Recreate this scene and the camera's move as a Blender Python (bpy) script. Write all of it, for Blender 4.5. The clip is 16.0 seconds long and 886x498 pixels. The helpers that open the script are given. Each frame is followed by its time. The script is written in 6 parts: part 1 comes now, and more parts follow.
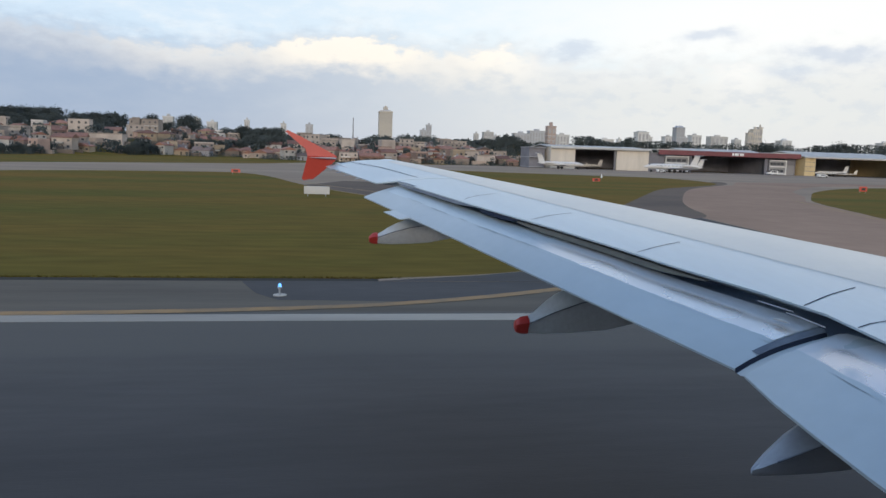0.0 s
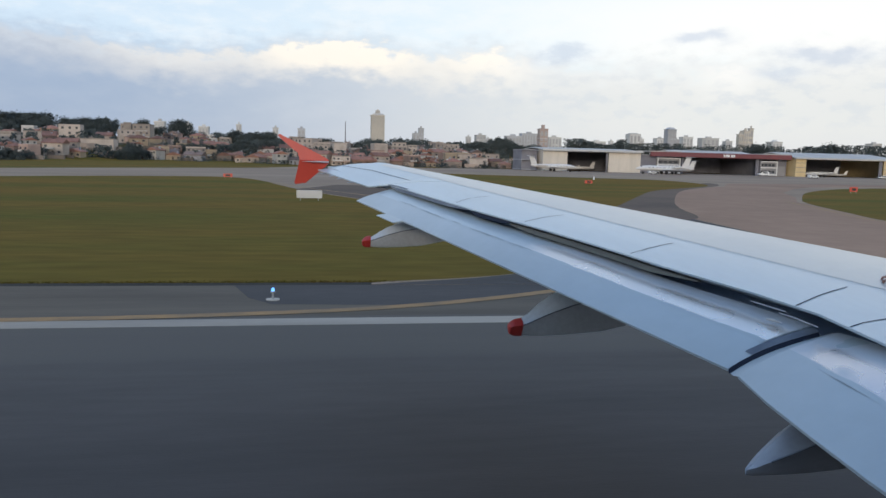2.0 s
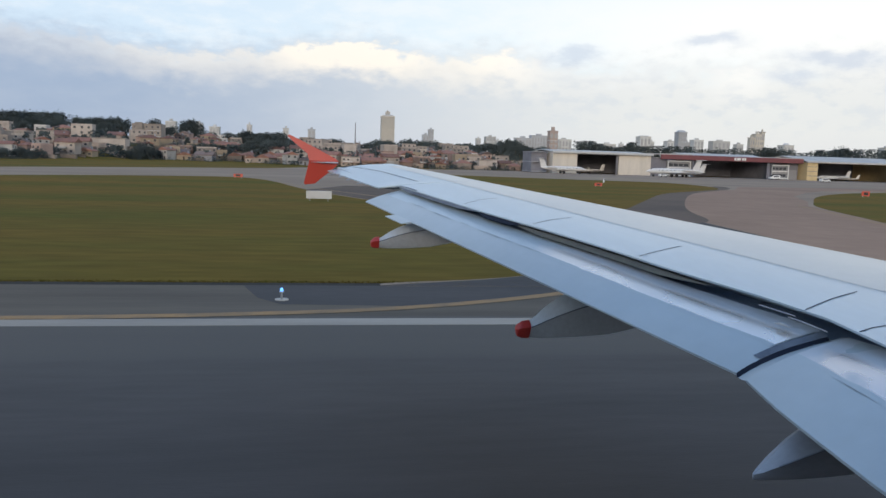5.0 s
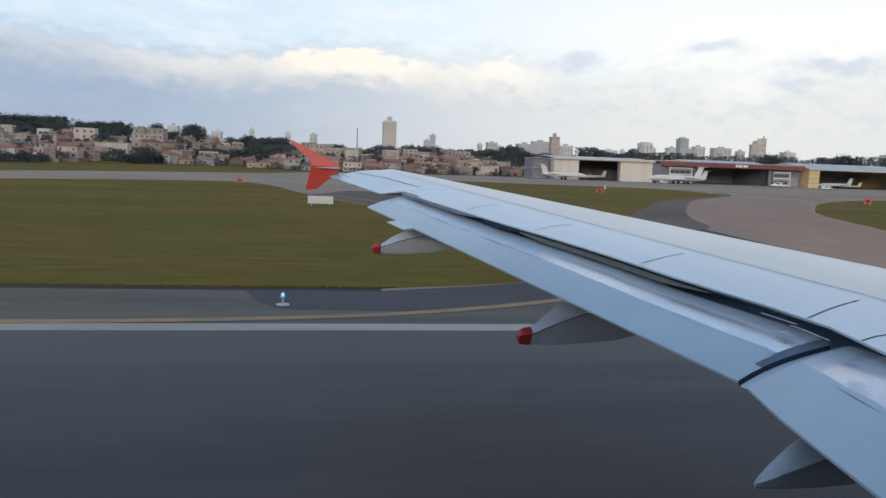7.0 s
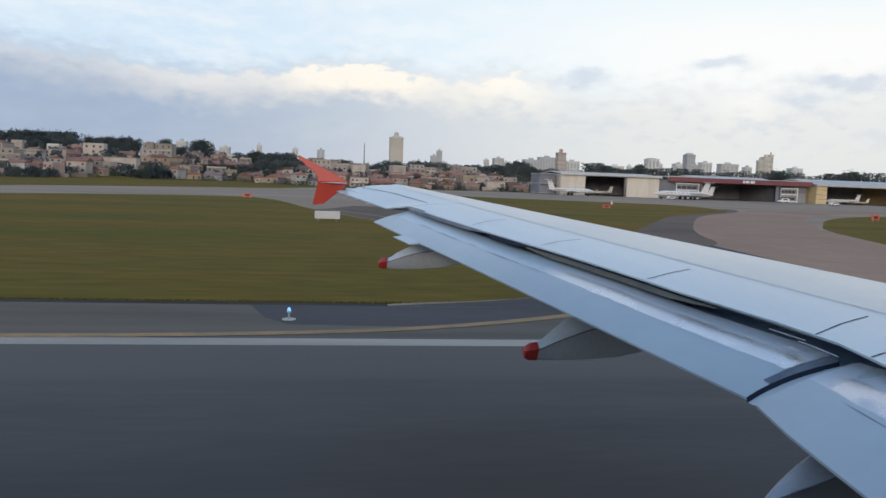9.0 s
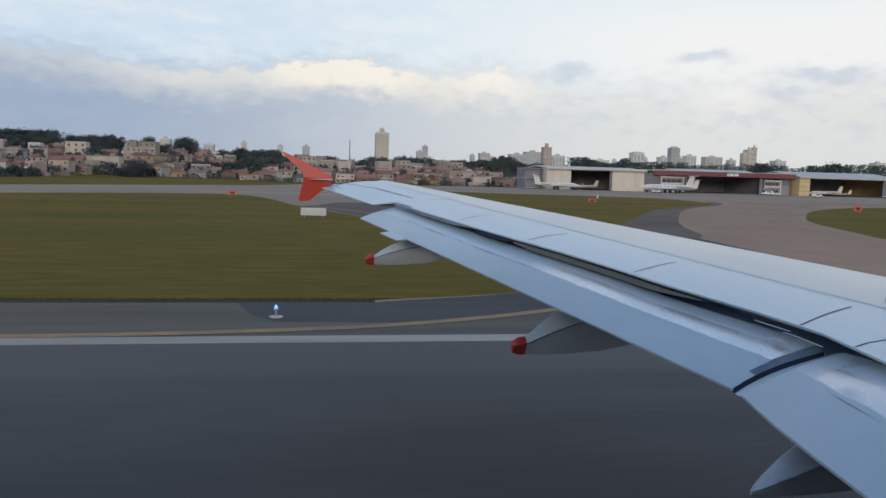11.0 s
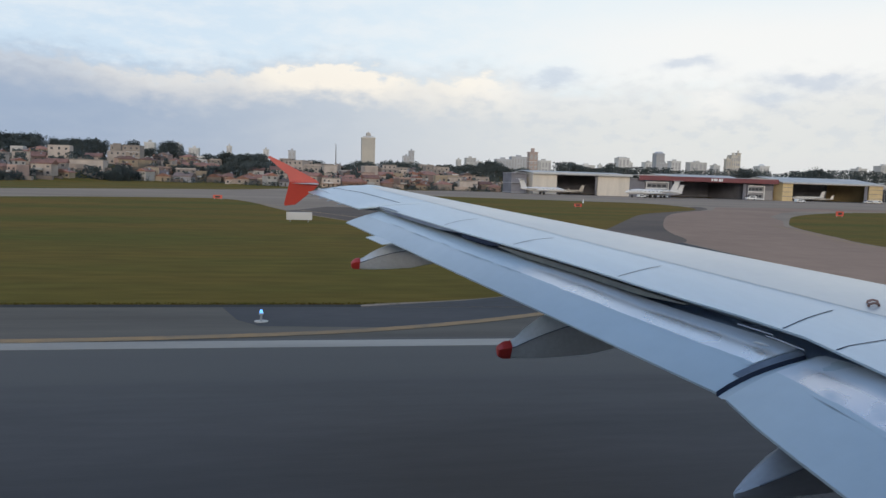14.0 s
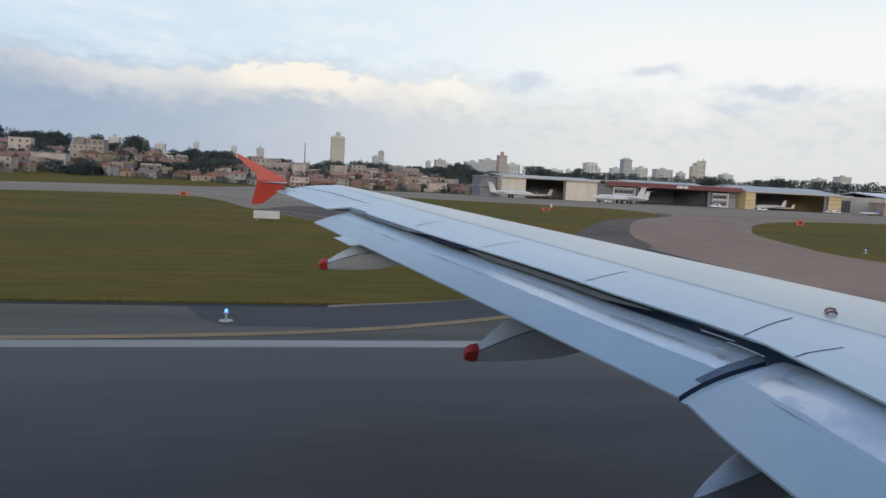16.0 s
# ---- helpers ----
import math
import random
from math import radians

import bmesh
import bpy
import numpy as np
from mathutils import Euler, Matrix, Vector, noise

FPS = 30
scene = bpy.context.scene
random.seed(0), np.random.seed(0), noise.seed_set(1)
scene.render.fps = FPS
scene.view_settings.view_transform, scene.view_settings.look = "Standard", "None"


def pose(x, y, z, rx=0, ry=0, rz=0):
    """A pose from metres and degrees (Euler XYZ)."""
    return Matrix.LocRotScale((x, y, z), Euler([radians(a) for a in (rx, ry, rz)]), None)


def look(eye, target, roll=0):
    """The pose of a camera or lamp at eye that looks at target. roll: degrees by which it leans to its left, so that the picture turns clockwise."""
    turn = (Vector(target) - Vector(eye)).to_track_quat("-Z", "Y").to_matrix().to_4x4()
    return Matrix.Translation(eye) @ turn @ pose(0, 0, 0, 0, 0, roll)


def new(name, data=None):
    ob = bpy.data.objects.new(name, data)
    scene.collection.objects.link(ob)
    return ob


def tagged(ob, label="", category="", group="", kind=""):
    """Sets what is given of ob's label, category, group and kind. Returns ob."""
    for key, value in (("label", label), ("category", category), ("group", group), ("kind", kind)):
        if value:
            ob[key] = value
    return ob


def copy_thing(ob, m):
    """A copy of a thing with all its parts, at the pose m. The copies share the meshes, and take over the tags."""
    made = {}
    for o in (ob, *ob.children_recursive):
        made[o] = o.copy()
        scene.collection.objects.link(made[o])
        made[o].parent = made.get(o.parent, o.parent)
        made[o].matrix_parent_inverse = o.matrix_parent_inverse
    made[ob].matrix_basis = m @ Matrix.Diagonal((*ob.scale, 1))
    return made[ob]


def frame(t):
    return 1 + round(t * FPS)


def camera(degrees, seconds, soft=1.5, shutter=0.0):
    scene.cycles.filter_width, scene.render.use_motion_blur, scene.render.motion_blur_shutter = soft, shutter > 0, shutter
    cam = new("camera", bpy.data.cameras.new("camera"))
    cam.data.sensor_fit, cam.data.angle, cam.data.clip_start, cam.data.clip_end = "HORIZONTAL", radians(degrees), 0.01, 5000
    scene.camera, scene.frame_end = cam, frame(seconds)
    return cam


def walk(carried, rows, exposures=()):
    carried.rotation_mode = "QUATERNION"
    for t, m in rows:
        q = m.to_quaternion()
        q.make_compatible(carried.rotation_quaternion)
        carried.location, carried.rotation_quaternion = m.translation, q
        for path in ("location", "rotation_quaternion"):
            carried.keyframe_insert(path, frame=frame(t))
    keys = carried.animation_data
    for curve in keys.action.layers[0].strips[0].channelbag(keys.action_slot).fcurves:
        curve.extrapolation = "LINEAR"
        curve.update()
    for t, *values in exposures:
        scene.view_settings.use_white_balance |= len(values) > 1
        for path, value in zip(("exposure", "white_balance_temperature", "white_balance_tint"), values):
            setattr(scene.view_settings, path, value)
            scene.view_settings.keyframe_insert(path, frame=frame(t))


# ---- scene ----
cam = camera(62.0, 16.0, soft=1.5)

# Where along the runway the airliner stands.
SEAT = -142.0
# The seat beside the window of a taxiing airliner: x ahead along the runway, y out over the wing, z up.
PATH = [
    (0.0, -0.004, 0.000, 4.702, 82.67, -1.82, -9.01),
    (0.5, 0.002, -0.007, 4.695, 82.92, -1.63, -9.19),
    (1.0, 0.002, -0.002, 4.695, 82.80, -1.61, -9.76),
    (1.5, -0.003, 0.004, 4.699, 82.95, -1.63, -9.77),
    (2.0, -0.003, 0.004, 4.698, 82.93, -1.46, -9.59),
    (2.5, -0.006, 0.010, 4.699, 83.25, -1.34, -9.21),
    (3.0, 0.000, 0.003, 4.699, 83.12, -1.60, -8.76),
    (3.5, -0.006, 0.003, 4.697, 83.39, -1.62, -8.95),
    (4.0, -0.006, 0.005, 4.697, 83.17, -1.54, -9.75),
    (4.2, 0.002, -0.003, 4.698, 82.95, -1.62, -9.42),
    (6.5, 0.005, -0.004, 4.697, 83.31, -1.86, -8.63),
    (7.0, 0.000, -0.002, 4.705, 83.45, -2.07, -8.72),
    (7.5, 0.003, 0.004, 4.703, 83.77, -2.42, -8.39),
    (8.0, 0.003, 0.002, 4.706, 84.20, -2.20, -8.23),
    (8.5, -0.005, 0.002, 4.705, 84.78, -1.80, -7.82),
    (9.0, 0.002, -0.001, 4.700, 84.62, -2.16, -8.21),
    (9.2, -0.001, 0.004, 4.700, 84.24, -2.29, -8.30),
    (11.3, 0.000, 0.000, 4.700, 84.31, -1.59, -9.34),
    (11.5, 0.005, -0.001, 4.697, 84.17, -1.96, -8.79),
    (12.0, -0.001, 0.009, 4.699, 85.10, -1.66, -8.75),
    (12.5, -0.002, 0.003, 4.698, 84.84, -1.38, -9.23),
    (13.0, 0.006, -0.010, 4.699, 84.63, -1.73, -10.95),
    (13.5, 0.007, -0.012, 4.698, 84.18, -2.13, -10.97),
    (14.0, 0.005, -0.006, 4.697, 84.69, -1.76, -10.35),
    (14.5, -0.012, 0.021, 4.704, 84.79, -2.13, -7.43),
    (15.0, 0.001, 0.011, 4.697, 84.97, -2.39, -7.20),
    (15.5, -0.005, 0.004, 4.702, 84.57, -2.30, -10.87),
    (16.0, 0.000, -0.007, 4.704, 84.92, -2.98, -12.72),
]
walk(cam, [(t, pose(SEAT + x, *p)) for t, x, *p in PATH], exposures=[(0.0, 0.11), (4.2, 0.12), (9.2, 0.07), (11.3, -0.07), (12.5, -0.02), (16.0, 0.0)])

# ---- world and light ----
SUN_ELEVATION, SUN_AZIMUTH = radians(10), radians(200)


def build_sky():
    world = bpy.data.worlds.new("evening_sky")
    world.use_nodes = True
    nt = world.node_tree
    nt.nodes.clear()

    def wire(node, sock, v):
        if isinstance(v, (int, float)):
            node.inputs[sock].default_value = v
        elif isinstance(v, tuple):
            node.inputs[sock].default_value = (*v, 1.0) if len(v) == 3 and node.inputs[sock].type == "RGBA" else v
        else:
            nt.links.new(v, node.inputs[sock])

    def m(op, a, b=0.0, c=0.0):
        n = nt.nodes.new("ShaderNodeMath")
        n.operation = op
        wire(n, 0, a), wire(n, 1, b), wire(n, 2, c)
        return n.outputs[0]

    def smooth(v, lo, hi):
        n = nt.nodes.new("ShaderNodeMapRange")
        n.interpolation_type = "SMOOTHSTEP"
        flip = lo > hi
        wire(n, 0, v), wire(n, 1, min(lo, hi)), wire(n, 2, max(lo, hi)), wire(n, 3, 1.0 if flip else 0.0), wire(n, 4, 0.0 if flip else 1.0)
        return n.outputs[0]

    def mix(f, a, b):
        n = nt.nodes.new("ShaderNodeMix")
        n.data_type = "RGBA"
        wire(n, 0, f), wire(n, 6, a), wire(n, 7, b)
        return n.outputs[2]

    def fractal(vec, scale, detail, rough=0.55):
        n = nt.nodes.new("ShaderNodeTexNoise")
        wire(n, "Vector", vec), wire(n, "Scale", scale), wire(n, "Detail", detail), wire(n, "Roughness", rough)
        return n.outputs[0]

    def blob(az0, el0, wa, we):
        a = m("DIVIDE", m("SUBTRACT", az, az0), wa)
        b = m("DIVIDE", m("SUBTRACT", wel, el0), we)
        return m("EXPONENT", m("MULTIPLY", m("ADD", m("MULTIPLY", a, a), m("MULTIPLY", b, b)), -1.0))

    co = nt.nodes.new("ShaderNodeTexCoord")
    sep = nt.nodes.new("ShaderNodeSeparateXYZ")
    nt.links.new(co.outputs["Generated"], sep.inputs[0])
    az = m("MULTIPLY", m("ARCTAN2", sep.outputs[0], sep.outputs[1]), 57.2958)
    el = m("MULTIPLY", m("ARCSINE", sep.outputs[2]), 57.2958)
    comb = nt.nodes.new("ShaderNodeCombineXYZ")
    wire(comb, 0, m("MULTIPLY", az, 0.09)), wire(comb, 1, m("MULTIPLY", el, 0.24)), wire(comb, 2, 3.7)
    big = fractal(comb.outputs[0], 1.0, 3.0)
    fine = fractal(comb.outputs[0], 3.2, 7.0, 0.6)
    wel = m("ADD", el, m("ADD", m("MULTIPLY", m("SUBTRACT", big, 0.5), 2.2), m("MULTIPLY", m("SUBTRACT", fine, 0.5), 2.0)))
    rightness = smooth(az, -18.0, 28.0)
    comb2 = nt.nodes.new("ShaderNodeCombineXYZ")
    wire(comb2, 0, m("MULTIPLY", az, 0.22)), wire(comb2, 1, m("MULTIPLY", el, 0.42)), wire(comb2, 2, 8.1)
    puff = fractal(comb2.outputs[0], 3.3, 6.0, 0.52)
    # high air, pale blue, turning bluer overhead
    high = mix(smooth(el, 13.0, 50.0), mix(rightness, (0.65, 0.79, 0.93), (0.84, 0.925, 0.97)), (0.27, 0.47, 0.84))
    veil = m("MULTIPLY", smooth(m("ADD", fine, m("MULTIPLY", big, 0.6)), 0.62, 1.0), smooth(el, 70.0, 20.0))
    high = mix(m("MULTIPLY", veil, 0.5), high, (0.92, 0.94, 0.95))
    high = mix(m("MULTIPLY", m("MULTIPLY", smooth(az, 8.0, 30.0), smooth(wel, 5.0, 8.5)), m("MULTIPLY", smooth(wel, 14.0, 10.5), 0.85)), high, (0.98, 0.97, 0.95))
    # the bank of cloud low over the town and its ragged upper edge
    def bell(v, v0, w):
        a = m("DIVIDE", m("SUBTRACT", v, v0), w)
        return m("EXPONENT", m("MULTIPLY", m("MULTIPLY", a, a), -1.0))
    swell = m("ADD", m("MULTIPLY", smooth(az, -7.0, -20.0), 0.8), m("ADD", m("MULTIPLY", bell(az, 1.2, 6.2), 1.45), m("MULTIPLY", bell(az, 12.8, 3.0), 0.9)))
    edge = m("ADD", m("ADD", 7.05, swell), m("ADD", m("MULTIPLY", m("SUBTRACT", puff, 0.5), 3.0), m("MULTIPLY", m("SUBTRACT", big, 0.5), 1.4)))
    under = m("SUBTRACT", edge, el)
    low = mix(rightness, (0.35, 0.44, 0.60), (0.76, 0.76, 0.75))
    low = mix(smooth(el, 3.0, 0.2), low, mix(rightness, (0.38, 0.46, 0.60), (0.72, 0.72, 0.74)))
    low = mix(m("MULTIPLY", smooth(fine, 0.35, 0.75), 0.10), low, (0.70, 0.73, 0.78))
    low = mix(m("MULTIPLY", m("MULTIPLY", smooth(puff, 0.46, 0.66), rightness), m("MULTIPLY", smooth(el, 1.5, 4.0), 0.45)), low, (0.58, 0.63, 0.71))
    sky = mix(m("MULTIPLY", smooth(under, -1.7, 1.7), mix(rightness, (1, 1, 1), (0.8, 0.8, 0.8))), high, low)
    # sunlit tops
    white = mix(smooth(az, 8.0, 22.0), (1.08, 0.99, 0.86), (0.99, 0.97, 0.94))
    lit = m("MULTIPLY", smooth(under, -0.3, 0.7), smooth(under, 3.3, 0.6))
    share = m("ADD", m("ADD", 0.14, m("MULTIPLY", bell(az, -11.0, 5.0), 0.22)), m("ADD", m("MULTIPLY", bell(az, 1.6, 5.6), 0.84), m("ADD", m("MULTIPLY", bell(az, 12.8, 3.2), 0.5), m("MULTIPLY", bell(az, 30.3, 2.0), 0.4))))
    lit = m("MULTIPLY", m("MULTIPLY", lit, share), m("ADD", 0.75, m("MULTIPLY", puff, 1.1)))
    sky = mix(m("MINIMUM", lit, 0.82), sky, white)
    dark = m("ADD", blob(18.4, 7.7, 2.4, 0.75), m("ADD", blob(36.6, 7.8, 3.6, 0.7), m("ADD", blob(28.2, 8.8, 2.4, 0.65), blob(33.6, 6.4, 2.0, 0.5))))
    sky = mix(m("MULTIPLY", smooth(m("MULTIPLY", dark, m("ADD", 0.2, m("MULTIPLY", puff, 1.6))), 0.1, 1.0), 0.55), sky, (0.52, 0.60, 0.74))
    clear = nt.nodes.new("ShaderNodeTexSky")
    clear.sky_type, clear.sun_disc = "NISHITA", False
    clear.sun_elevation, clear.sun_rotation = SUN_ELEVATION, SUN_AZIMUTH
    scaled = nt.nodes.new("ShaderNodeVectorMath")
    scaled.operation = "SCALE"
    nt.links.new(clear.outputs[0], scaled.inputs[0])
    scaled.inputs["Scale"].default_value = 0.1
    sky = mix(0.06, sky, scaled.outputs[0])
    bg = nt.nodes.new("ShaderNodeBackground")
    out = nt.nodes.new("ShaderNodeOutputWorld")
    nt.links.new(sky, bg.inputs[0])
    bg.inputs[1].default_value = 1.0
    nt.links.new(bg.outputs[0], out.inputs[0])
    scene.world = world


build_sky()
sun_data = bpy.data.lights.new("sun", "SUN")
sun_data.energy, sun_data.angle, sun_data.color = 1.3, radians(12), (1.0, 0.86, 0.70)
sun = new("sun", sun_data)
sun.matrix_basis = look((0, 0, 60), (-60 * math.sin(SUN_AZIMUTH) * math.cos(SUN_ELEVATION), -60 * math.cos(SUN_AZIMUTH) * math.cos(SUN_ELEVATION), 60 - 60 * math.sin(SUN_ELEVATION)))


# ---- materials ----
def material(name, base, other=None, rough=0.6, metal=0.0, scale=1.0, stretch=(1, 1, 1), spread=(0.35, 0.65), fine=0.15, bump=0.0, bump_scale=40.0, vary=0.0, spec=0.5, coat=0.0, island=False):
    """A two-tone surface: slow stains between base and other, fine grain, relief, and a shift from object to object, or from piece to piece."""
    mt = bpy.data.materials.new(name)
    mt.use_nodes = True
    nt = mt.node_tree
    bs = nt.nodes["Principled BSDF"]
    bs.inputs["Roughness"].default_value, bs.inputs["Metallic"].default_value = rough, metal
    bs.inputs["Specular IOR Level"].default_value = spec
    bs.inputs["Coat Weight"].default_value, bs.inputs["Coat Roughness"].default_value = coat, 0.18
    co = nt.nodes.new("ShaderNodeTexCoord")
    mp = nt.nodes.new("ShaderNodeMapping")
    mp.inputs["Scale"].default_value = stretch
    nt.links.new(co.outputs["Object"], mp.inputs["Vector"])
    n1 = nt.nodes.new("ShaderNodeTexNoise")
    n1.inputs["Scale"].default_value, n1.inputs["Detail"].default_value = scale, 4
    n2 = nt.nodes.new("ShaderNodeTexNoise")
    n2.inputs["Scale"].default_value, n2.inputs["Detail"].default_value = scale * 14, 3
    for n in (n1, n2):
        nt.links.new(mp.outputs[0], n.inputs["Vector"])
    ramp = nt.nodes.new("ShaderNodeMapRange")
    ramp.inputs[1].default_value, ramp.inputs[2].default_value = spread
    nt.links.new(n1.outputs[0], ramp.inputs[0])
    mx = nt.nodes.new("ShaderNodeMix")
    mx.data_type = "RGBA"
    nt.links.new(ramp.outputs[0], mx.inputs[0])
    other = other or tuple(0.82 * c for c in base)
    mx.inputs[6].default_value, mx.inputs[7].default_value = (*base, 1), (*other, 1)
    hsv = nt.nodes.new("ShaderNodeHueSaturation")
    nt.links.new(mx.outputs[2], hsv.inputs["Color"])
    grain = nt.nodes.new("ShaderNodeMapRange")
    grain.inputs[3].default_value, grain.inputs[4].default_value = 1 - fine, 1 + fine
    nt.links.new(n2.outputs[0], grain.inputs[0])
    value = grain.outputs[0]
    if vary:
        info = nt.nodes.new("ShaderNodeNewGeometry" if island else "ShaderNodeObjectInfo")
        rnd = nt.nodes.new("ShaderNodeMapRange")
        rnd.inputs[3].default_value, rnd.inputs[4].default_value = 1 - vary, 1 + vary
        nt.links.new(info.outputs["Random Per Island" if island else "Random"], rnd.inputs[0])
        mul = nt.nodes.new("ShaderNodeMath")
        mul.operation = "MULTIPLY"
        nt.links.new(value, mul.inputs[0]), nt.links.new(rnd.outputs[0], mul.inputs[1])
        value = mul.outputs[0]
    nt.links.new(value, hsv.inputs["Value"])
    nt.links.new(hsv.outputs[0], bs.inputs["Base Color"])
    if bump:
        n3 = nt.nodes.new("ShaderNodeTexNoise")
        n3.inputs["Scale"].default_value, n3.inputs["Detail"].default_value = bump_scale, 4
        nt.links.new(mp.outputs[0], n3.inputs["Vector"])
        bp = nt.nodes.new("ShaderNodeBump")
        bp.inputs["Strength"].default_value, bp.inputs["Distance"].default_value = bump, 0.02
        nt.links.new(n3.outputs[0], bp.inputs["Height"])
        nt.links.new(bp.outputs[0], bs.inputs["Normal"])
    return mt


WING = material("wing_paint", (0.447, 0.525, 0.568), (0.395, 0.472, 0.522), rough=0.34, scale=0.5, stretch=(1.5, 0.5, 1), fine=0.06, coat=0.28)
# pale slat paint, warmed to hold the horizon's reflection on the leading edge
SLAT = material("lit_slat_paint", (0.54, 0.51, 0.47), (0.46, 0.455, 0.445), rough=0.34, metal=0.1, scale=0.6, fine=0.05, coat=0.3)
FLAP = material("flap_paint", (0.408, 0.465, 0.495), (0.352, 0.406, 0.438), rough=0.38, scale=0.5, fine=0.05, coat=0.3)
SCUFF = material("scuff_grime", (0.27, 0.32, 0.35), (0.43, 0.47, 0.48), rough=0.7, scale=5.0, spread=(0.3, 0.7), spec=0.2)
# glazing of the far towers, paled by painted haze
TOWERGLASS = material("hazed_tower_glazing", (0.33, 0.33, 0.335), (0.38, 0.37, 0.37), rough=0.4, scale=0.3)
RUB = material("rubbing_strip", (0.19, 0.215, 0.25), (0.12, 0.14, 0.175), rough=0.8, scale=3.0, spec=0.15)
SEAL = material("dark_seal", (0.022, 0.030, 0.052), (0.035, 0.043, 0.065), rough=0.85, scale=2.0, spec=0.1)
# the slot's navy shade is put into this blue
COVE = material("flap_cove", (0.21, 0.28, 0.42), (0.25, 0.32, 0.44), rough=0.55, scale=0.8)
RED = material("red_paint", (0.54, 0.072, 0.048), (0.46, 0.06, 0.042), rough=0.4, scale=1.5, fine=0.05)
DARK_RED = material("fairing_red", (0.50, 0.045, 0.035), (0.40, 0.035, 0.03), rough=0.45, scale=3.0)
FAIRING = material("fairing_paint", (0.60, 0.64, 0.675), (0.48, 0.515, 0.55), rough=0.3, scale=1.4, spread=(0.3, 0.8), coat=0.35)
# darker copy of the fairing paint, inboard shade put into the colour
SHADED_FAIRING = material("shaded_fairing_paint", (0.40, 0.44, 0.50), (0.24, 0.27, 0.32), rough=0.42, scale=2.2, stretch=(0.5, 1, 1), spread=(0.3, 0.7), fine=0.12, coat=0.1)
# unseen skin, its grey kept low to cut light thrown on the wing
SKIN = material("fuselage_paint", (0.40, 0.42, 0.44), (0.36, 0.38, 0.40), rough=0.35, scale=0.4)
RUBBER = material("tyre_rubber", (0.03, 0.03, 0.032), rough=0.8, scale=4)
ASPHALT = material("runway_asphalt", (0.101, 0.090, 0.083), (0.074, 0.067, 0.062), rough=0.85, scale=0.40, stretch=(0.13, 0.7, 1), fine=0.16, bump=0.25, bump_scale=30, spec=0.15)
SHOULDER = material("shoulder_asphalt", (0.160, 0.135, 0.108), (0.120, 0.102, 0.083), rough=0.9, scale=0.5, stretch=(0.09, 0.9, 1), fine=0.15, bump=0.2, bump_scale=30, spec=0.06)
EDGE = material("shoulder_edge", (0.045, 0.040, 0.034), (0.032, 0.029, 0.025), rough=0.95, scale=0.8, stretch=(0.15, 1.2, 1), spec=0.15)
LINE = material("white_line_paint", (0.41, 0.36, 0.30), (0.33, 0.29, 0.245), rough=0.95, scale=0.7, stretch=(0.2, 1, 1), fine=0.12, spec=0.08)
APRON = material("apron_pavement", (0.335, 0.255, 0.19), (0.265, 0.20, 0.15), rough=0.95, scale=0.05, stretch=(0.35, 1, 1), spec=0.05)
GRASS = material("airfield_grass", (0.092, 0.086, 0.016), (0.168, 0.098, 0.021), rough=0.95, scale=0.075, stretch=(0.30, 1, 1), spread=(0.30, 0.66), fine=0.4, bump=0.5, bump_scale=5, spec=0.05)
BLADE = material("grass_blades", (0.082, 0.079, 0.016), (0.108, 0.070, 0.016), rough=0.95, scale=0.4, vary=0.0, spec=0.05)
CREAM = material("cream_sheet_wall", (0.62, 0.56, 0.48), (0.54, 0.49, 0.42), rough=0.7, scale=0.15, stretch=(3, 3, 0.5))
TAN = material("tan_wall", (0.60, 0.46, 0.25), (0.52, 0.40, 0.22), rough=0.7, scale=0.3)
ORANGE = material("orange_fascia", (0.66, 0.30, 0.05), (0.60, 0.27, 0.05), rough=0.55, scale=0.2)
# desaturated, with distance haze mixed into the maroon
MAROON = material("maroon_fascia", (0.185, 0.055, 0.058), (0.15, 0.05, 0.052), rough=0.6, scale=0.2)
ROOFGREY = material("pale_roof_sheet", (0.50, 0.48, 0.45), (0.42, 0.41, 0.39), rough=0.75, scale=0.1, stretch=(4, 0.3, 1), spec=0.2)
WHITE = material("white_paint", (0.72, 0.72, 0.70), (0.64, 0.64, 0.63), rough=0.55, scale=0.5)
GREYWALL = material("grey_wall", (0.30, 0.30, 0.31), (0.24, 0.24, 0.26), rough=0.8, scale=0.2, vary=0.15)
# lifted and slightly blued to carry distance haze
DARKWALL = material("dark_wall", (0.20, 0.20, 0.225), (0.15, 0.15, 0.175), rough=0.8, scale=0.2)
GLASS = material("dark_glazing", (0.05, 0.055, 0.065), (0.07, 0.075, 0.085), rough=0.2, scale=1.0)
JET = material("white_aircraft_paint", (0.62, 0.61, 0.59), (0.56, 0.55, 0.54), rough=0.4, scale=0.4)
BLUE = material("blue_tail_paint", (0.12, 0.2, 0.4), rough=0.4, scale=0.5)
YELLOW = material("yellow_aircraft_paint", (0.6, 0.55, 0.12), rough=0.4, scale=0.5)
CONCRETE = material("tower_concrete", (0.50, 0.46, 0.40), (0.43, 0.40, 0.36), rough=0.85, scale=0.05, vary=0.15)
PALE = material("pale_tower_render", (0.51, 0.505, 0.49), (0.45, 0.445, 0.435), rough=0.85, scale=0.05, vary=0.2)
BRICKRED = material("red_brown_render", (0.30, 0.17, 0.13), (0.26, 0.15, 0.12), rough=0.85, scale=0.05, vary=0.2)
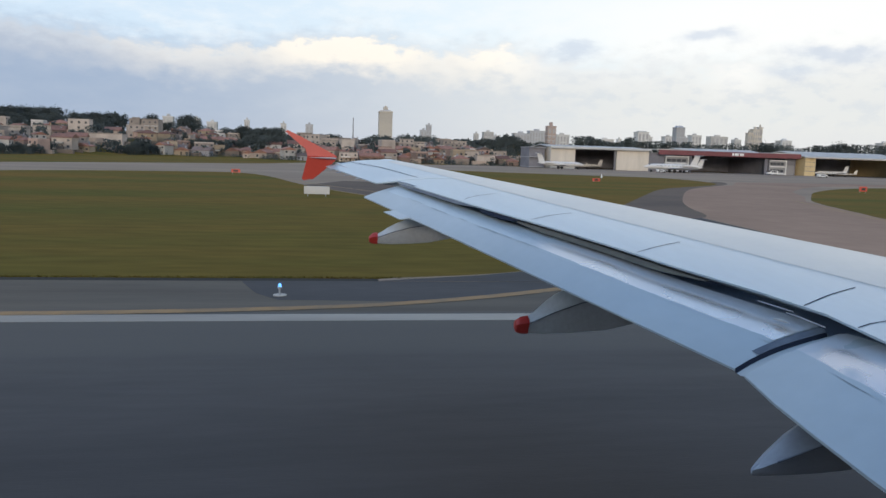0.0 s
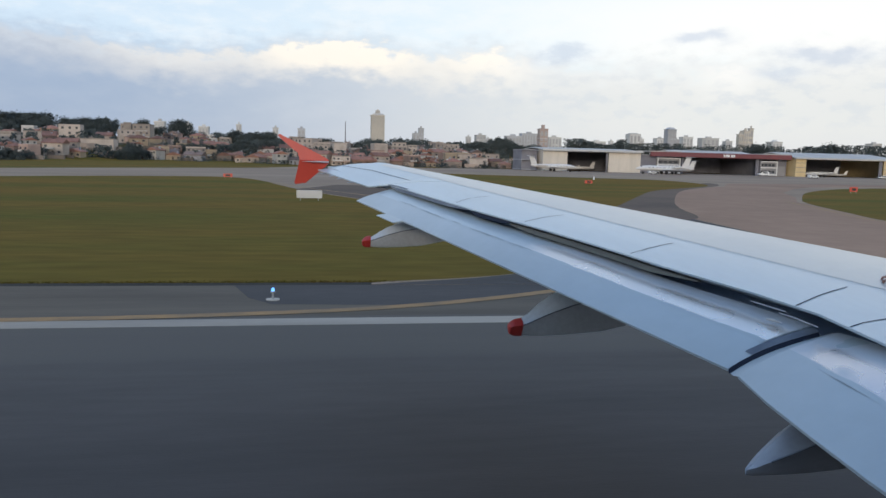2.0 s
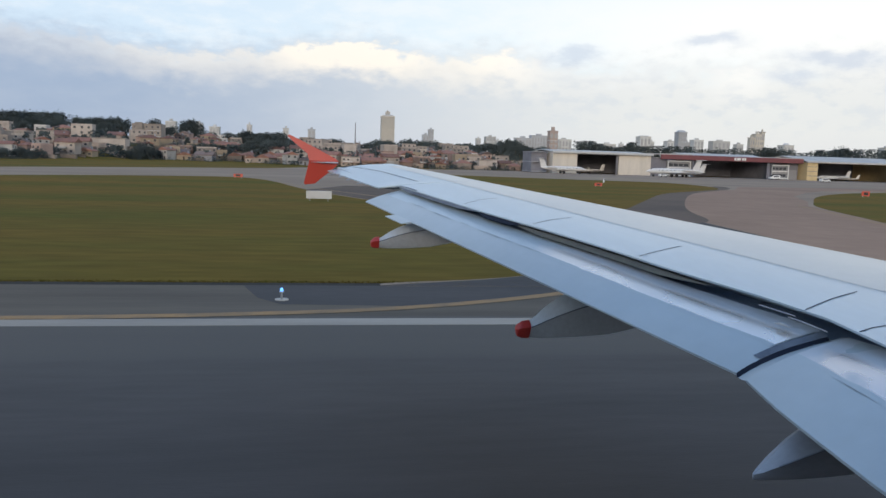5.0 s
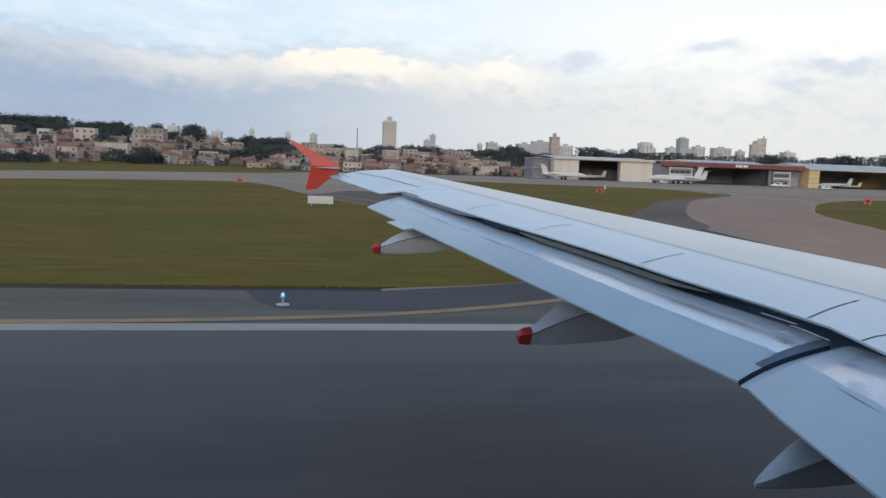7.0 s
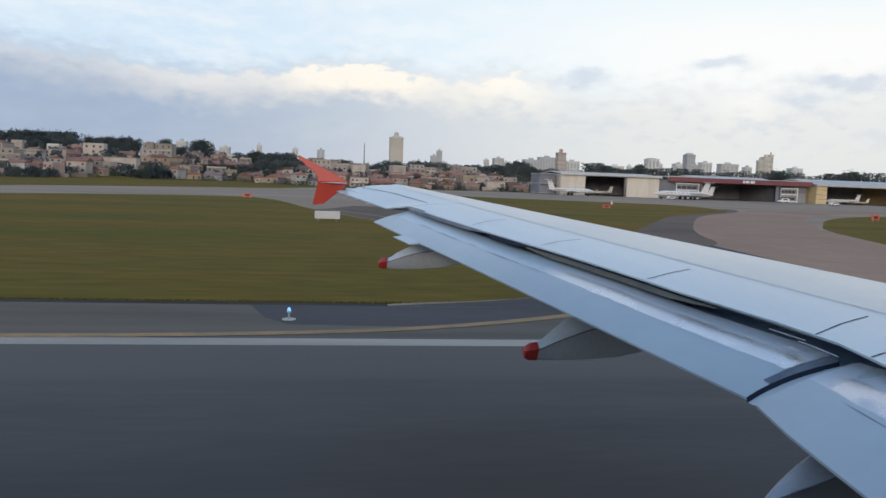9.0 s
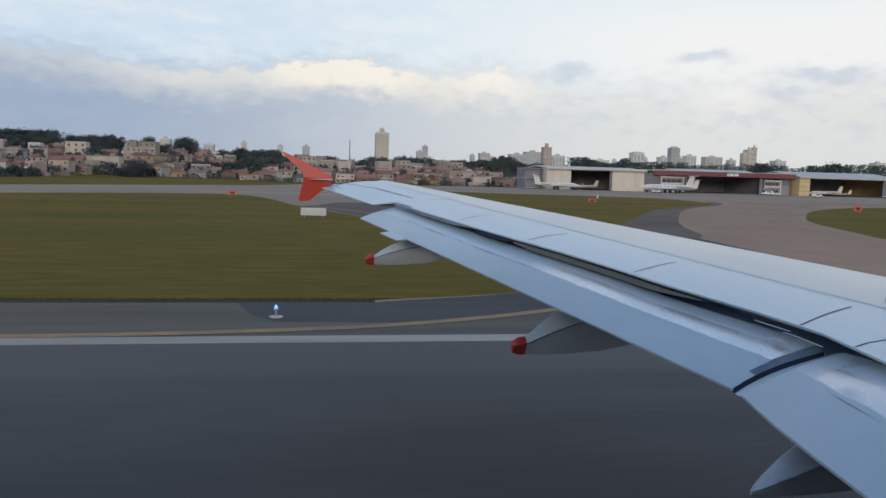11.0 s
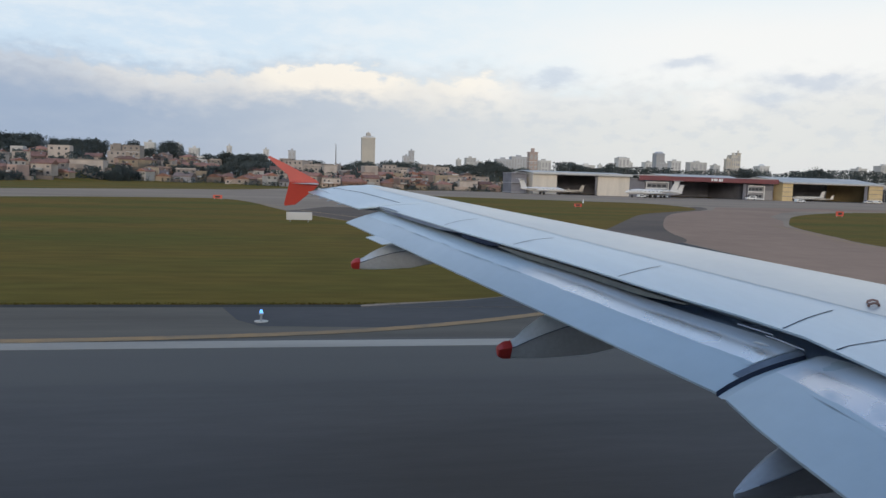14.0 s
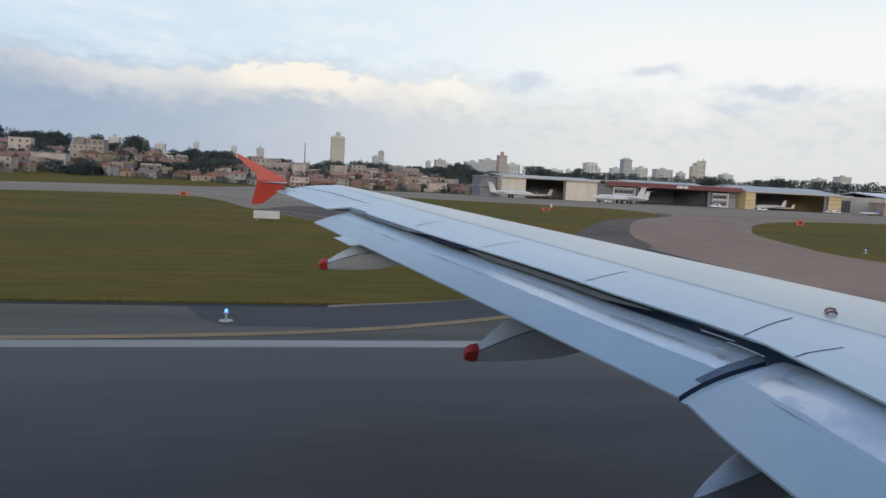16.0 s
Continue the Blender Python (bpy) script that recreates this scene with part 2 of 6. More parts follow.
STUCCO = material("house_render", (0.365, 0.31, 0.265), (0.275, 0.235, 0.205), rough=0.9, scale=0.2, vary=0.4)
STUCCO_PINK = material("pinkish_house_render", (0.33, 0.235, 0.195), (0.25, 0.18, 0.155), rough=0.9, scale=0.2, vary=0.4)
ROOFTILE = material("clay_roof_tile", (0.265, 0.128, 0.092), (0.18, 0.095, 0.074), rough=0.9, scale=0.4, vary=0.4, bump=0.4, bump_scale=6)
ROOFOLD = material("weathered_roof", (0.185, 0.13, 0.11), (0.13, 0.10, 0.088), rough=0.9, scale=0.4, vary=0.35)
# leaf tone lifted and blued, so that it includes distance haze
LEAF = material("dark_foliage", (0.060, 0.075, 0.078), (0.082, 0.096, 0.090), rough=0.9, scale=0.6, vary=0.3, spec=0.1)
# far tower render, with the haze put into its pale grey
HAZEGREY = material("hazed_tower_render", (0.40, 0.41, 0.43), (0.35, 0.36, 0.38), rough=0.85, scale=0.05, vary=0.12)
ROSE = material("rose_grey_render", (0.40, 0.32, 0.285), (0.35, 0.28, 0.255), rough=0.85, scale=0.05)
OCHRE = material("ochre_house_render", (0.34, 0.27, 0.19), (0.27, 0.215, 0.155), rough=0.9, scale=0.2, vary=0.3)
HOUSEWHITE = material("white_house_render", (0.50, 0.48, 0.45), (0.42, 0.40, 0.37), rough=0.9, scale=0.2, vary=0.25)
SLOTGREY = material("slot_primer", (0.14, 0.142, 0.125), (0.10, 0.105, 0.098), rough=0.7, scale=2.0)
YARD = material("yard_wall_render", (0.27, 0.215, 0.175), (0.20, 0.165, 0.14), rough=0.9, scale=0.3, vary=0.55, island=True)
EARTH = material("yard_earth", (0.15, 0.115, 0.085), (0.085, 0.085, 0.05), rough=0.95, scale=0.08, spread=(0.35, 0.65), fine=0.3, spec=0.1)
BARK = material("bark", (0.09, 0.07, 0.055), rough=0.95, scale=2.0)
CABINRED = material("red_marker_paint", (0.62, 0.10, 0.06), rough=0.5, scale=1.0)
CLAY = material("brown_taxiway_pavement", (0.365, 0.238, 0.168), (0.250, 0.164, 0.118), rough=0.9, scale=0.06, stretch=(0.6, 0.6, 1), spread=(0.3, 0.7), bump=0.2, bump_scale=20, spec=0.05)
TAXI = material("taxiway_asphalt", (0.165, 0.119, 0.092), (0.108, 0.083, 0.067), rough=0.9, scale=0.14, stretch=(0.6, 0.6, 1), spread=(0.3, 0.7), bump=0.2, bump_scale=20, spec=0.1)
PATCH = material("dark_patched_asphalt", (0.092, 0.085, 0.082), (0.070, 0.066, 0.064), rough=0.9, scale=0.3, stretch=(0.25, 0.9, 1), spread=(0.3, 0.7), bump=0.2, bump_scale=20, spec=0.1)
YELLOWLINE = material("yellow_line_paint", (0.33, 0.185, 0.07), (0.20, 0.13, 0.068), rough=0.8, scale=0.9)
SIGNYELLOW = material("yellow_sign_face", (0.75, 0.45, 0.03), rough=0.5, scale=1.0)
SIGNDARK = material("dark_sign_mark", (0.03, 0.03, 0.03), rough=0.6, scale=2.0)
CONE = material("orange_cone_plastic", (0.70, 0.13, 0.06), (0.60, 0.11, 0.05), rough=0.55, scale=3.0)
BLUELAMP = material("blue_lamp_glass", (0.10, 0.30, 0.75), rough=0.2, scale=4.0)
BLUELAMP.node_tree.nodes["Principled BSDF"].inputs["Emission Color"].default_value = (0.15, 0.45, 1.0, 1)
BLUELAMP.node_tree.nodes["Principled BSDF"].inputs["Emission Strength"].default_value = 1.5
STEEL = material("galvanised_steel", (0.45, 0.46, 0.47), rough=0.45, metal=0.6, scale=2.0)


def darken_middle(mt):
    """The asphalt darkens towards the runway's middle, in long streaks."""
    nt = mt.node_tree
    bs = nt.nodes["Principled BSDF"]
    co, sep = nt.nodes.new("ShaderNodeTexCoord"), nt.nodes.new("ShaderNodeSeparateXYZ")
    nt.links.new(co.outputs["Object"], sep.inputs[0])
    mp, streak = nt.nodes.new("ShaderNodeMapping"), nt.nodes.new("ShaderNodeTexNoise")
    mp.inputs["Scale"].default_value = (0.012, 0.55, 1.0)
    streak.inputs["Scale"].default_value, streak.inputs["Detail"].default_value = 1.0, 5
    nt.links.new(co.outputs["Object"], mp.inputs["Vector"])
    nt.links.new(mp.outputs[0], streak.inputs["Vector"])
    wander = nt.nodes.new("ShaderNodeMath")
    wander.operation = "MULTIPLY_ADD"
    nt.links.new(streak.outputs[0], wander.inputs[0])
    wander.inputs[1].default_value = 9.0
    nt.links.new(sep.outputs[1], wander.inputs[2])
    amount = nt.nodes.new("ShaderNodeMapRange")
    amount.interpolation_type = "SMOOTHSTEP"
    for k, v in enumerate((10.0, 22.5, 0.46, 0.0), 1):
        amount.inputs[k].default_value = v
    nt.links.new(wander.outputs[0], amount.inputs[0])
    mx = nt.nodes.new("ShaderNodeMix")
    mx.data_type = "RGBA"
    nt.links.new(amount.outputs[0], mx.inputs[0])
    nt.links.new(bs.inputs["Base Color"].links[0].from_socket, mx.inputs[6])
    mx.inputs[7].default_value = (0.042, 0.038, 0.037, 1)
    # the edge of the runway is paler
    edge = nt.nodes.new("ShaderNodeMapRange")
    edge.interpolation_type = "SMOOTHSTEP"
    for k, v in enumerate((18.5, 24.5, 0.0, 1.0), 1):
        edge.inputs[k].default_value = v
    nt.links.new(wander.outputs[0], edge.inputs[0])
    pale = nt.nodes.new("ShaderNodeMix")
    pale.data_type = "RGBA"
    nt.links.new(edge.outputs[0], pale.inputs[0])
    nt.links.new(mx.outputs[2], pale.inputs[6])
    pale.inputs[7].default_value = (0.118, 0.105, 0.092, 1)
    nt.links.new(pale.outputs[2], bs.inputs["Base Color"])


darken_middle(ASPHALT)


def worn(name, bright, starts, full, fade, patchy):
    """Flap paint rubbed through to metal, with a highlight painted in: the map's first axis runs along the span, the
    second across the flap's skin.
    """
    mt = material(name, (0.447, 0.525, 0.568), (0.395, 0.472, 0.522), rough=0.36, scale=0.5, fine=0.06, coat=0.15)
    nt = mt.node_tree
    bs = nt.nodes["Principled BSDF"]

    def node(kind, *links):
        n = nt.nodes.new("ShaderNode" + kind)
        for a, k in links:
            nt.links.new(a, n.inputs[k])
        return n

    def ramp(src, a, b, lo=0.0, hi=1.0):
        n = node("MapRange", (src, 0))
        n.interpolation_type = "SMOOTHSTEP"
        for k, v in enumerate((a, b, lo, hi), 1):
            n.inputs[k].default_value = v
        return n.outputs[0]

    def math_of(op, a, b):
        n = node("Math", (a, 0))
        n.operation = op
        if isinstance(b, (int, float)):
            n.inputs[1].default_value = b
        else:
            nt.links.new(b, n.inputs[1])
        return n.outputs[0]

    def noise_of(scale, stretch, detail):
        mp = node("Mapping", (co.outputs["Object"], "Vector"))
        mp.inputs["Scale"].default_value = stretch
        n = node("TexNoise", (mp.outputs[0], "Vector"))
        n.inputs["Scale"].default_value, n.inputs["Detail"].default_value = scale, detail
        return math_of("SUBTRACT", n.outputs[0], 0.5)

    def mix(amount, a, colour):
        n = node("Mix", (amount, 0))
        n.data_type = "RGBA"
        nt.links.new(a, n.inputs[6])
        n.inputs[7].default_value = (*colour, 1)
        return n.outputs[2]

    co = node("TexCoord")
    sep = node("SeparateXYZ", (co.outputs["UV"], 0))
    ragged, blotch = noise_of(5.0, (1.0, 0.6, 1.0), 5), noise_of(2.6, (1.0, 0.7, 1.0), 4)
    across = math_of("ADD", sep.outputs[1], math_of("MULTIPLY", ragged, 0.5))
    along = ramp(math_of("ADD", sep.outputs[0], math_of("MULTIPLY", blotch, 1.2)), starts, full)
    bare = math_of("MULTIPLY", ramp(across, 3.92, 4.06), along)
    # the bright band doubles as sky highlight, greying like shade towards the slot
    shine = math_of("MULTIPLY", math_of("MULTIPLY", bare, ramp(across, fade, fade + 1.1, 1.0, 0.0)), ramp(blotch, -0.12, 0.06, 1.0 - patchy, 1.0))
    colour = bs.inputs["Base Color"].links[0].from_socket
    # flap tone below the crease; the tone step paints the crease's shading
    colour = mix(ramp(sep.outputs[1], 3.97, 3.99, 1.0, 0.0), colour, (0.385, 0.44, 0.47))
    colour = mix(bare, colour, (0.46, 0.49, 0.525))
    colour = mix(shine, colour, bright)
    nt.links.new(colour, bs.inputs["Base Color"])
    nt.links.new(ramp(shine, 0.0, 1.0, 0.0, 0.8), bs.inputs["Metallic"])
    nt.links.new(ramp(shine, 0.0, 1.0, 0.36, 0.27), bs.inputs["Roughness"])
    return mt


BAND = worn("rubbed_highlit_metal", (0.96, 0.86, 0.77), 8.75, 7.6, 5.6, 0.2)
DULL = worn("dull_rubbed_metal", (0.74, 0.68, 0.655), 5.5, 5.1, 5.5, 0.9)


# ---- mesh helpers ----
def thing(name, at, label, category, group="", kind=""):
    ob = new(name)
    ob.location = at
    return tagged(ob, label, category, group, kind)


def mesh_from(name, bm, mat, smooth=None):
    bmesh.ops.recalc_face_normals(bm, faces=bm.faces)
    me = bpy.data.meshes.new(name)
    bm.to_mesh(me)
    bm.free()
    me.materials.append(mat)
    if smooth:
        me.polygons.foreach_set("use_smooth", [True] * len(me.polygons))
        me.set_sharp_from_angle(angle=radians(smooth))
    return me


def part(name, bm, mat, parent, label="", smooth=None, base=None):
    """One mesh part under a thing or under a part; base: the thing's place, when bm is in world metres."""
    if base is not None:
        bmesh.ops.translate(bm, verts=bm.verts, vec=-Vector(base))
    ob = new(name, mesh_from(name, bm, mat, smooth))
    ob.parent = parent
    if label:
        tagged(ob, label)
    return ob


def structure(name, bm, mat, label, category, smooth=None, kind="structure"):
    return tagged(new(name, mesh_from(name, bm, mat, smooth)), label, category, "", kind)


def box(bm, x0, x1, y0, y1, z0, z1):
    v = [bm.verts.new((x, y, z)) for z in (z0, z1) for y in (y0, y1) for x in (x0, x1)]
    for f in ((0, 1, 3, 2), (4, 5, 7, 6), (0, 1, 5, 4), (2, 3, 7, 6), (0, 2, 6, 4), (1, 3, 7, 5)):
        bm.faces.new([v[i] for i in f])
    return bm


def boxed(*dims, bevel=0.0):
    bm = box(bmesh.new(), *dims)
    if bevel:
        bmesh.ops.bevel(bm, geom=bm.edges[:], offset=bevel, segments=1, affect="EDGES")
    return bm


def loft(rings, cap=True, closed=True):
    bm = bmesh.new()
    rows = [[bm.verts.new(p) for p in ring] for ring in rings]
    n = len(rows[0])
    for a, b in zip(rows, rows[1:]):
        for i in range(n if closed else n - 1):
            bm.faces.new((a[i], a[(i + 1) % n], b[(i + 1) % n], b[i]))
    if cap and closed:
        bm.faces.new(rows[0][::-1]), bm.faces.new(rows[-1])
    return bm


def prism(outline, y0, y1):
    """A flat outline in x and z, given thickness from y0 to y1."""
    return loft([[(x, y0, z) for x, z in outline], [(x, y1, z) for x, z in outline]])


def tube(path, r, n=8):
    rings = []
    for i, p in enumerate(path):
        d = (Vector(path[min(i + 1, len(path) - 1)]) - Vector(path[max(i - 1, 0)])).normalized()
        q = d.to_track_quat("Z", "Y")
        rr = r[i] if isinstance(r, (list, tuple)) else r
        rings.append([Vector(p) + q @ Vector((rr * math.cos(a), rr * math.sin(a), 0)) for a in (2 * math.pi * k / n for k in range(n))])
    return loft(rings)


def lerp(table, v):
    """Straight lines between (v, value) pairs sorted by falling v."""
    for (a, fa), (b, fb) in zip(table, table[1:]):
        if v >= b:
            return fa + (fb - fa) * (v - a) / (b - a)
    (a, fa), (b, fb) = table[-2:]
    return fa + (fb - fa) * (v - a) / (b - a)


def steps(a, b, n):
    return [a + (b - a) * i / n for i in range(n + 1)]


# The town's edge beyond the field: place along the runway and distance from its centre line.
FRONT = [(-2000, 255), (-330, 262), (-250, 270), (-240, 286), (-232, 326), (-214, 350), (-193, 364), (-178, 346), (-166, 322), (-128, 322), (-86, 336), (-59, 342), (-46, 352), (6000, 352)]


def front(x):
    """Distance of the town's edge from the runway, along it."""
    return float(np.interp(x, [a for a, b in FRONT], [b for a, b in FRONT]))


def ease(v):
    v = min(max(v, 0.0), 1.0)
    return v * v * (3 - 2 * v)


def hill(x, y):
    """The ground's height: flat over the airfield, rising behind the town's edge."""
    d = y - front(x) - 4
    v = min(max(d / 250, 0.0), 1.0)
    return (13.0 - 4.5 * ease((x + 215) / 110)) * (1 - (1 - v) ** 1.4) + 7 * ease((d - 250) / 700)


def from_seat(bearing, y):
    """The point at the distance y from the centre line that lies at a bearing in degrees from the window seat."""
    return SEAT + y * math.tan(radians(bearing))


# ---- ground, runway, apron ----
def build_ground():
    xs = steps(-4400, -600, 14)[:-1] + steps(-600, 1200, 120) + steps(1200, 4400, 12)[1:]
    ys = [-3000, -600, -100, 27.3, 60, 110] + steps(165, 1500, 60) + [1700, 2100, 2700, 3400, 4300]
    rings = [[(x, y, hill(x, y) - 0.03) for x in xs] for y in ys]
    structure("ground", loft(rings, cap=False, closed=False), GRASS, "flat mown airfield grass, olive green with brown patches", "grass", smooth=60)
    bm = boxed(-900, 1500, -25, 21.5, -0.4, 0.0)
    structure("runway", bm, ASPHALT, "dark grey worn asphalt runway with faint streaks", "runway")
    structure("runway_shoulder", boxed(-900, 1500, 21.5, 26.7, -0.4, 0.0), SHOULDER, "lighter grey asphalt runway shoulder", "pavement")
    structure("runway_verge", boxed(-900, 1500, 26.7, 27.3, -0.4, -0.006), EDGE, "dark dirty asphalt strip beside the grass", "pavement")
    line = structure("runway_edge_line", boxed(-900, 1500, 20.35, 21.2, -0.02, 0.005), LINE, "faded white painted runway edge line", "marking")
    structure("apron_line", boxed(139, 420, 182.4, 184.4, -0.02, 0.006), LINE, "white painted line along the apron edge", "marking")
    # bare earth, yards and lanes under the town
    xs = steps(-520, -30, 70)
    rings = [[(x, front(x) + d, hill(x, front(x) + d) + 0.03) for x in xs] for d in steps(0, 330, 40)]
    structure("town_ground", loft(rings, cap=False, closed=False), EARTH, "brown earth, yards and lanes between the houses", "ground", smooth=60)
    # tufts near the pavement
    rng = random.Random(4)
    verts, faces = [], []
    for i in range(9000):
        y = 27.27 + 0.5 * rng.random() ** 2
        x = SEAT - 30 + 70 * rng.random()
        h, w, a = 0.005 + 0.02 * rng.random(), 0.015 + 0.025 * rng.random(), rng.random() * 6.28
        k = len(verts)
        verts += [(x - w * math.cos(a), y - w * math.sin(a), -0.03), (x + w * math.cos(a), y + w * math.sin(a), -0.03), (x + 0.06 * rng.uniform(-1, 1), y, h)]
        faces.append((k, k + 1, k + 2))
    me = bpy.data.meshes.new("grass_tufts")
    me.from_pydata(verts, [], faces)
    me.materials.append(BLADE)
    tagged(new("grass_tufts", me), "short dry grass tufts along the pavement edge", "grass", "", "stuff")


build_ground()


# ---- the airliner ----
AIR = (4.0, -2.35, 0.0)


def crest(y):
    return 4.55 - 0.093 * (15.4 - y)


def x_crest(y):
    return 1.42 + 0.53 * (15.4 - y)


def x_slat(y):
    return 2.54 + 0.389 * (11.63 - y)


SPOILER_EDGE = [(12.6, 1.18), (10.06, 2.06), (8.83, 2.53), (8.32, 2.73), (7.34, 3.06), (6.6, 3.27), (6.0, 3.49), (5.62, 3.63), (5.25, 3.76), (4.73, 3.83), (4.3, 3.80), (-2.0, 3.80)]


def x_spoiler(y):
    return lerp(SPOILER_EDGE, y)


def z_spoiler(y):
    return crest(y) - max(0.0, 0.065 * (y - 5) / 7.6)


def z_nose(y):
    """Height of the flap's nose, a little under the spoilers."""
    return z_spoiler(y) - lerp([(12.6, 0.045), (11.5, 0.085), (9.5, 0.125), (8.3, 0.13), (7.5, 0.132), (6.2, 0.148), (5.2, 0.145), (4.95, 0.22), (4.2, 0.15), (-2.0, 0.09)], y)


def x_tail(y):
    return 0.0 + 0.363 * (15.4 - y)


def top_z(x, y):
    """Height of the upper skin over the plan."""
    if y >= 12.6:
        a, b, zb = x_slat(y), x_tail(y), crest(y) - 0.16
    else:
        a, b, zb = x_slat(y), x_spoiler(y), z_spoiler(y)
    if x >= a:
        f = (x - a) / max(x_crest(y) - a, 0.01)
        return crest(y) + 0.02 * math.sin(math.pi * min(f, 1))
    f = (a - x) / max(a - b, 0.01)
    return crest(y) + (zb - crest(y)) * f ** 1.4 + 0.012 * math.sin(math.pi * f)


def wing_ring(y, rear, thick):
    """One closed section of the wing at span y, from its rear edge over the top to the nose and back below."""
    nose_x = x_crest(y) + 0.09 + 0.012 * (15.4 - y)
    drop = 0.07 + 0.016 * (15.4 - y)
    ring = [(rear, y, top_z(rear, y))]
    for f in (0.2, 0.4, 0.6, 0.8, 1.0):
        x = rear + (x_slat(y) - rear) * f
        ring.append((x, y, top_z(x, y)))
    for f in (0.33, 0.66, 0.9, 1.0):
        x = x_slat(y) + (x_crest(y) - x_slat(y)) * f
        ring.append((x, y, top_z(x, y)))
    ring.append((x_crest(y) + (nose_x - x_crest(y)) * 0.75, y, crest(y) - drop * 0.35))
    ring.append((nose_x, y, crest(y) - drop))
    ring.append((x_crest(y), y, crest(y) - drop * 1.9))
    mid = rear + (x_crest(y) - rear) * 0.45
    ring.append((mid, y, crest(y) - thick))
    cove = min(rear + 0.55, mid - 0.1) if thick > 0.24 else rear + 0.2
    ring.append((cove, y, crest(y) - thick * 0.8))
    ring.append((cove - 0.05, y, top_z(cove, y) - 0.05))
    ring.append((rear, y, top_z(rear, y) - 0.018))
    return ring


def strip(points, width, lift=0.004):
    """A thin ribbon that follows the upper skin through plan points."""
    bm = bmesh.new()
    pts = []
    for (xa, ya), (xb, yb) in zip(points, points[1:]):
        n = max(2, int(math.hypot(xb - xa, yb - ya) / 0.25))
        pts += [(xa + (xb - xa) * i / n, ya + (yb - ya) * i / n) for i in range(n)]
    pts.append(points[-1])
    prev = None
    for i, (x, y) in enumerate(pts):
        a, b = pts[max(i - 1, 0)], pts[min(i + 1, len(pts) - 1)]
        d = Vector((b[0] - a[0], b[1] - a[1])).normalized()
        nx, ny = -d.y * width / 2, d.x * width / 2
        pair = [bm.verts.new((x + s * nx, y + s * ny, top_z(x + s * nx, y + s * ny) + lift)) for s in (-1, 1)]
        if prev:
            bm.faces.new((*prev, pair[1], pair[0]))
        prev = pair
    return bm


def flap_ring(y, lead, tail, z_lead, z_tail):
    """Closed flap section: upper skin bulging a little, rounded nose, thin tail."""
    chord = lead - tail
    bulge = lerp([(12.6, 0.024), (11.0, 0.062), (9.5, 0.066), (8.3, 0.062), (7.5, 0.057), (6.2, 0.053), (5.2, 0.052), (-2.0, 0.052)], y)
    up, low = [], []
    for f in steps(0, 1, 8):
        x = tail + chord * f
        z = z_tail + (z_lead - z_tail) * f + bulge * chord * math.sin(math.pi * f ** 0.8)
        up.append((x, y, z))
        low.append((x, y, z - (0.012 + 0.13 * chord * math.sin(math.pi * min(f * 0.62 + 0.02, 0.6)) * 0.9)))
    nose = (lead + 0.06, y, z_lead - 0.06)
    return up + [nose] + low[::-1]


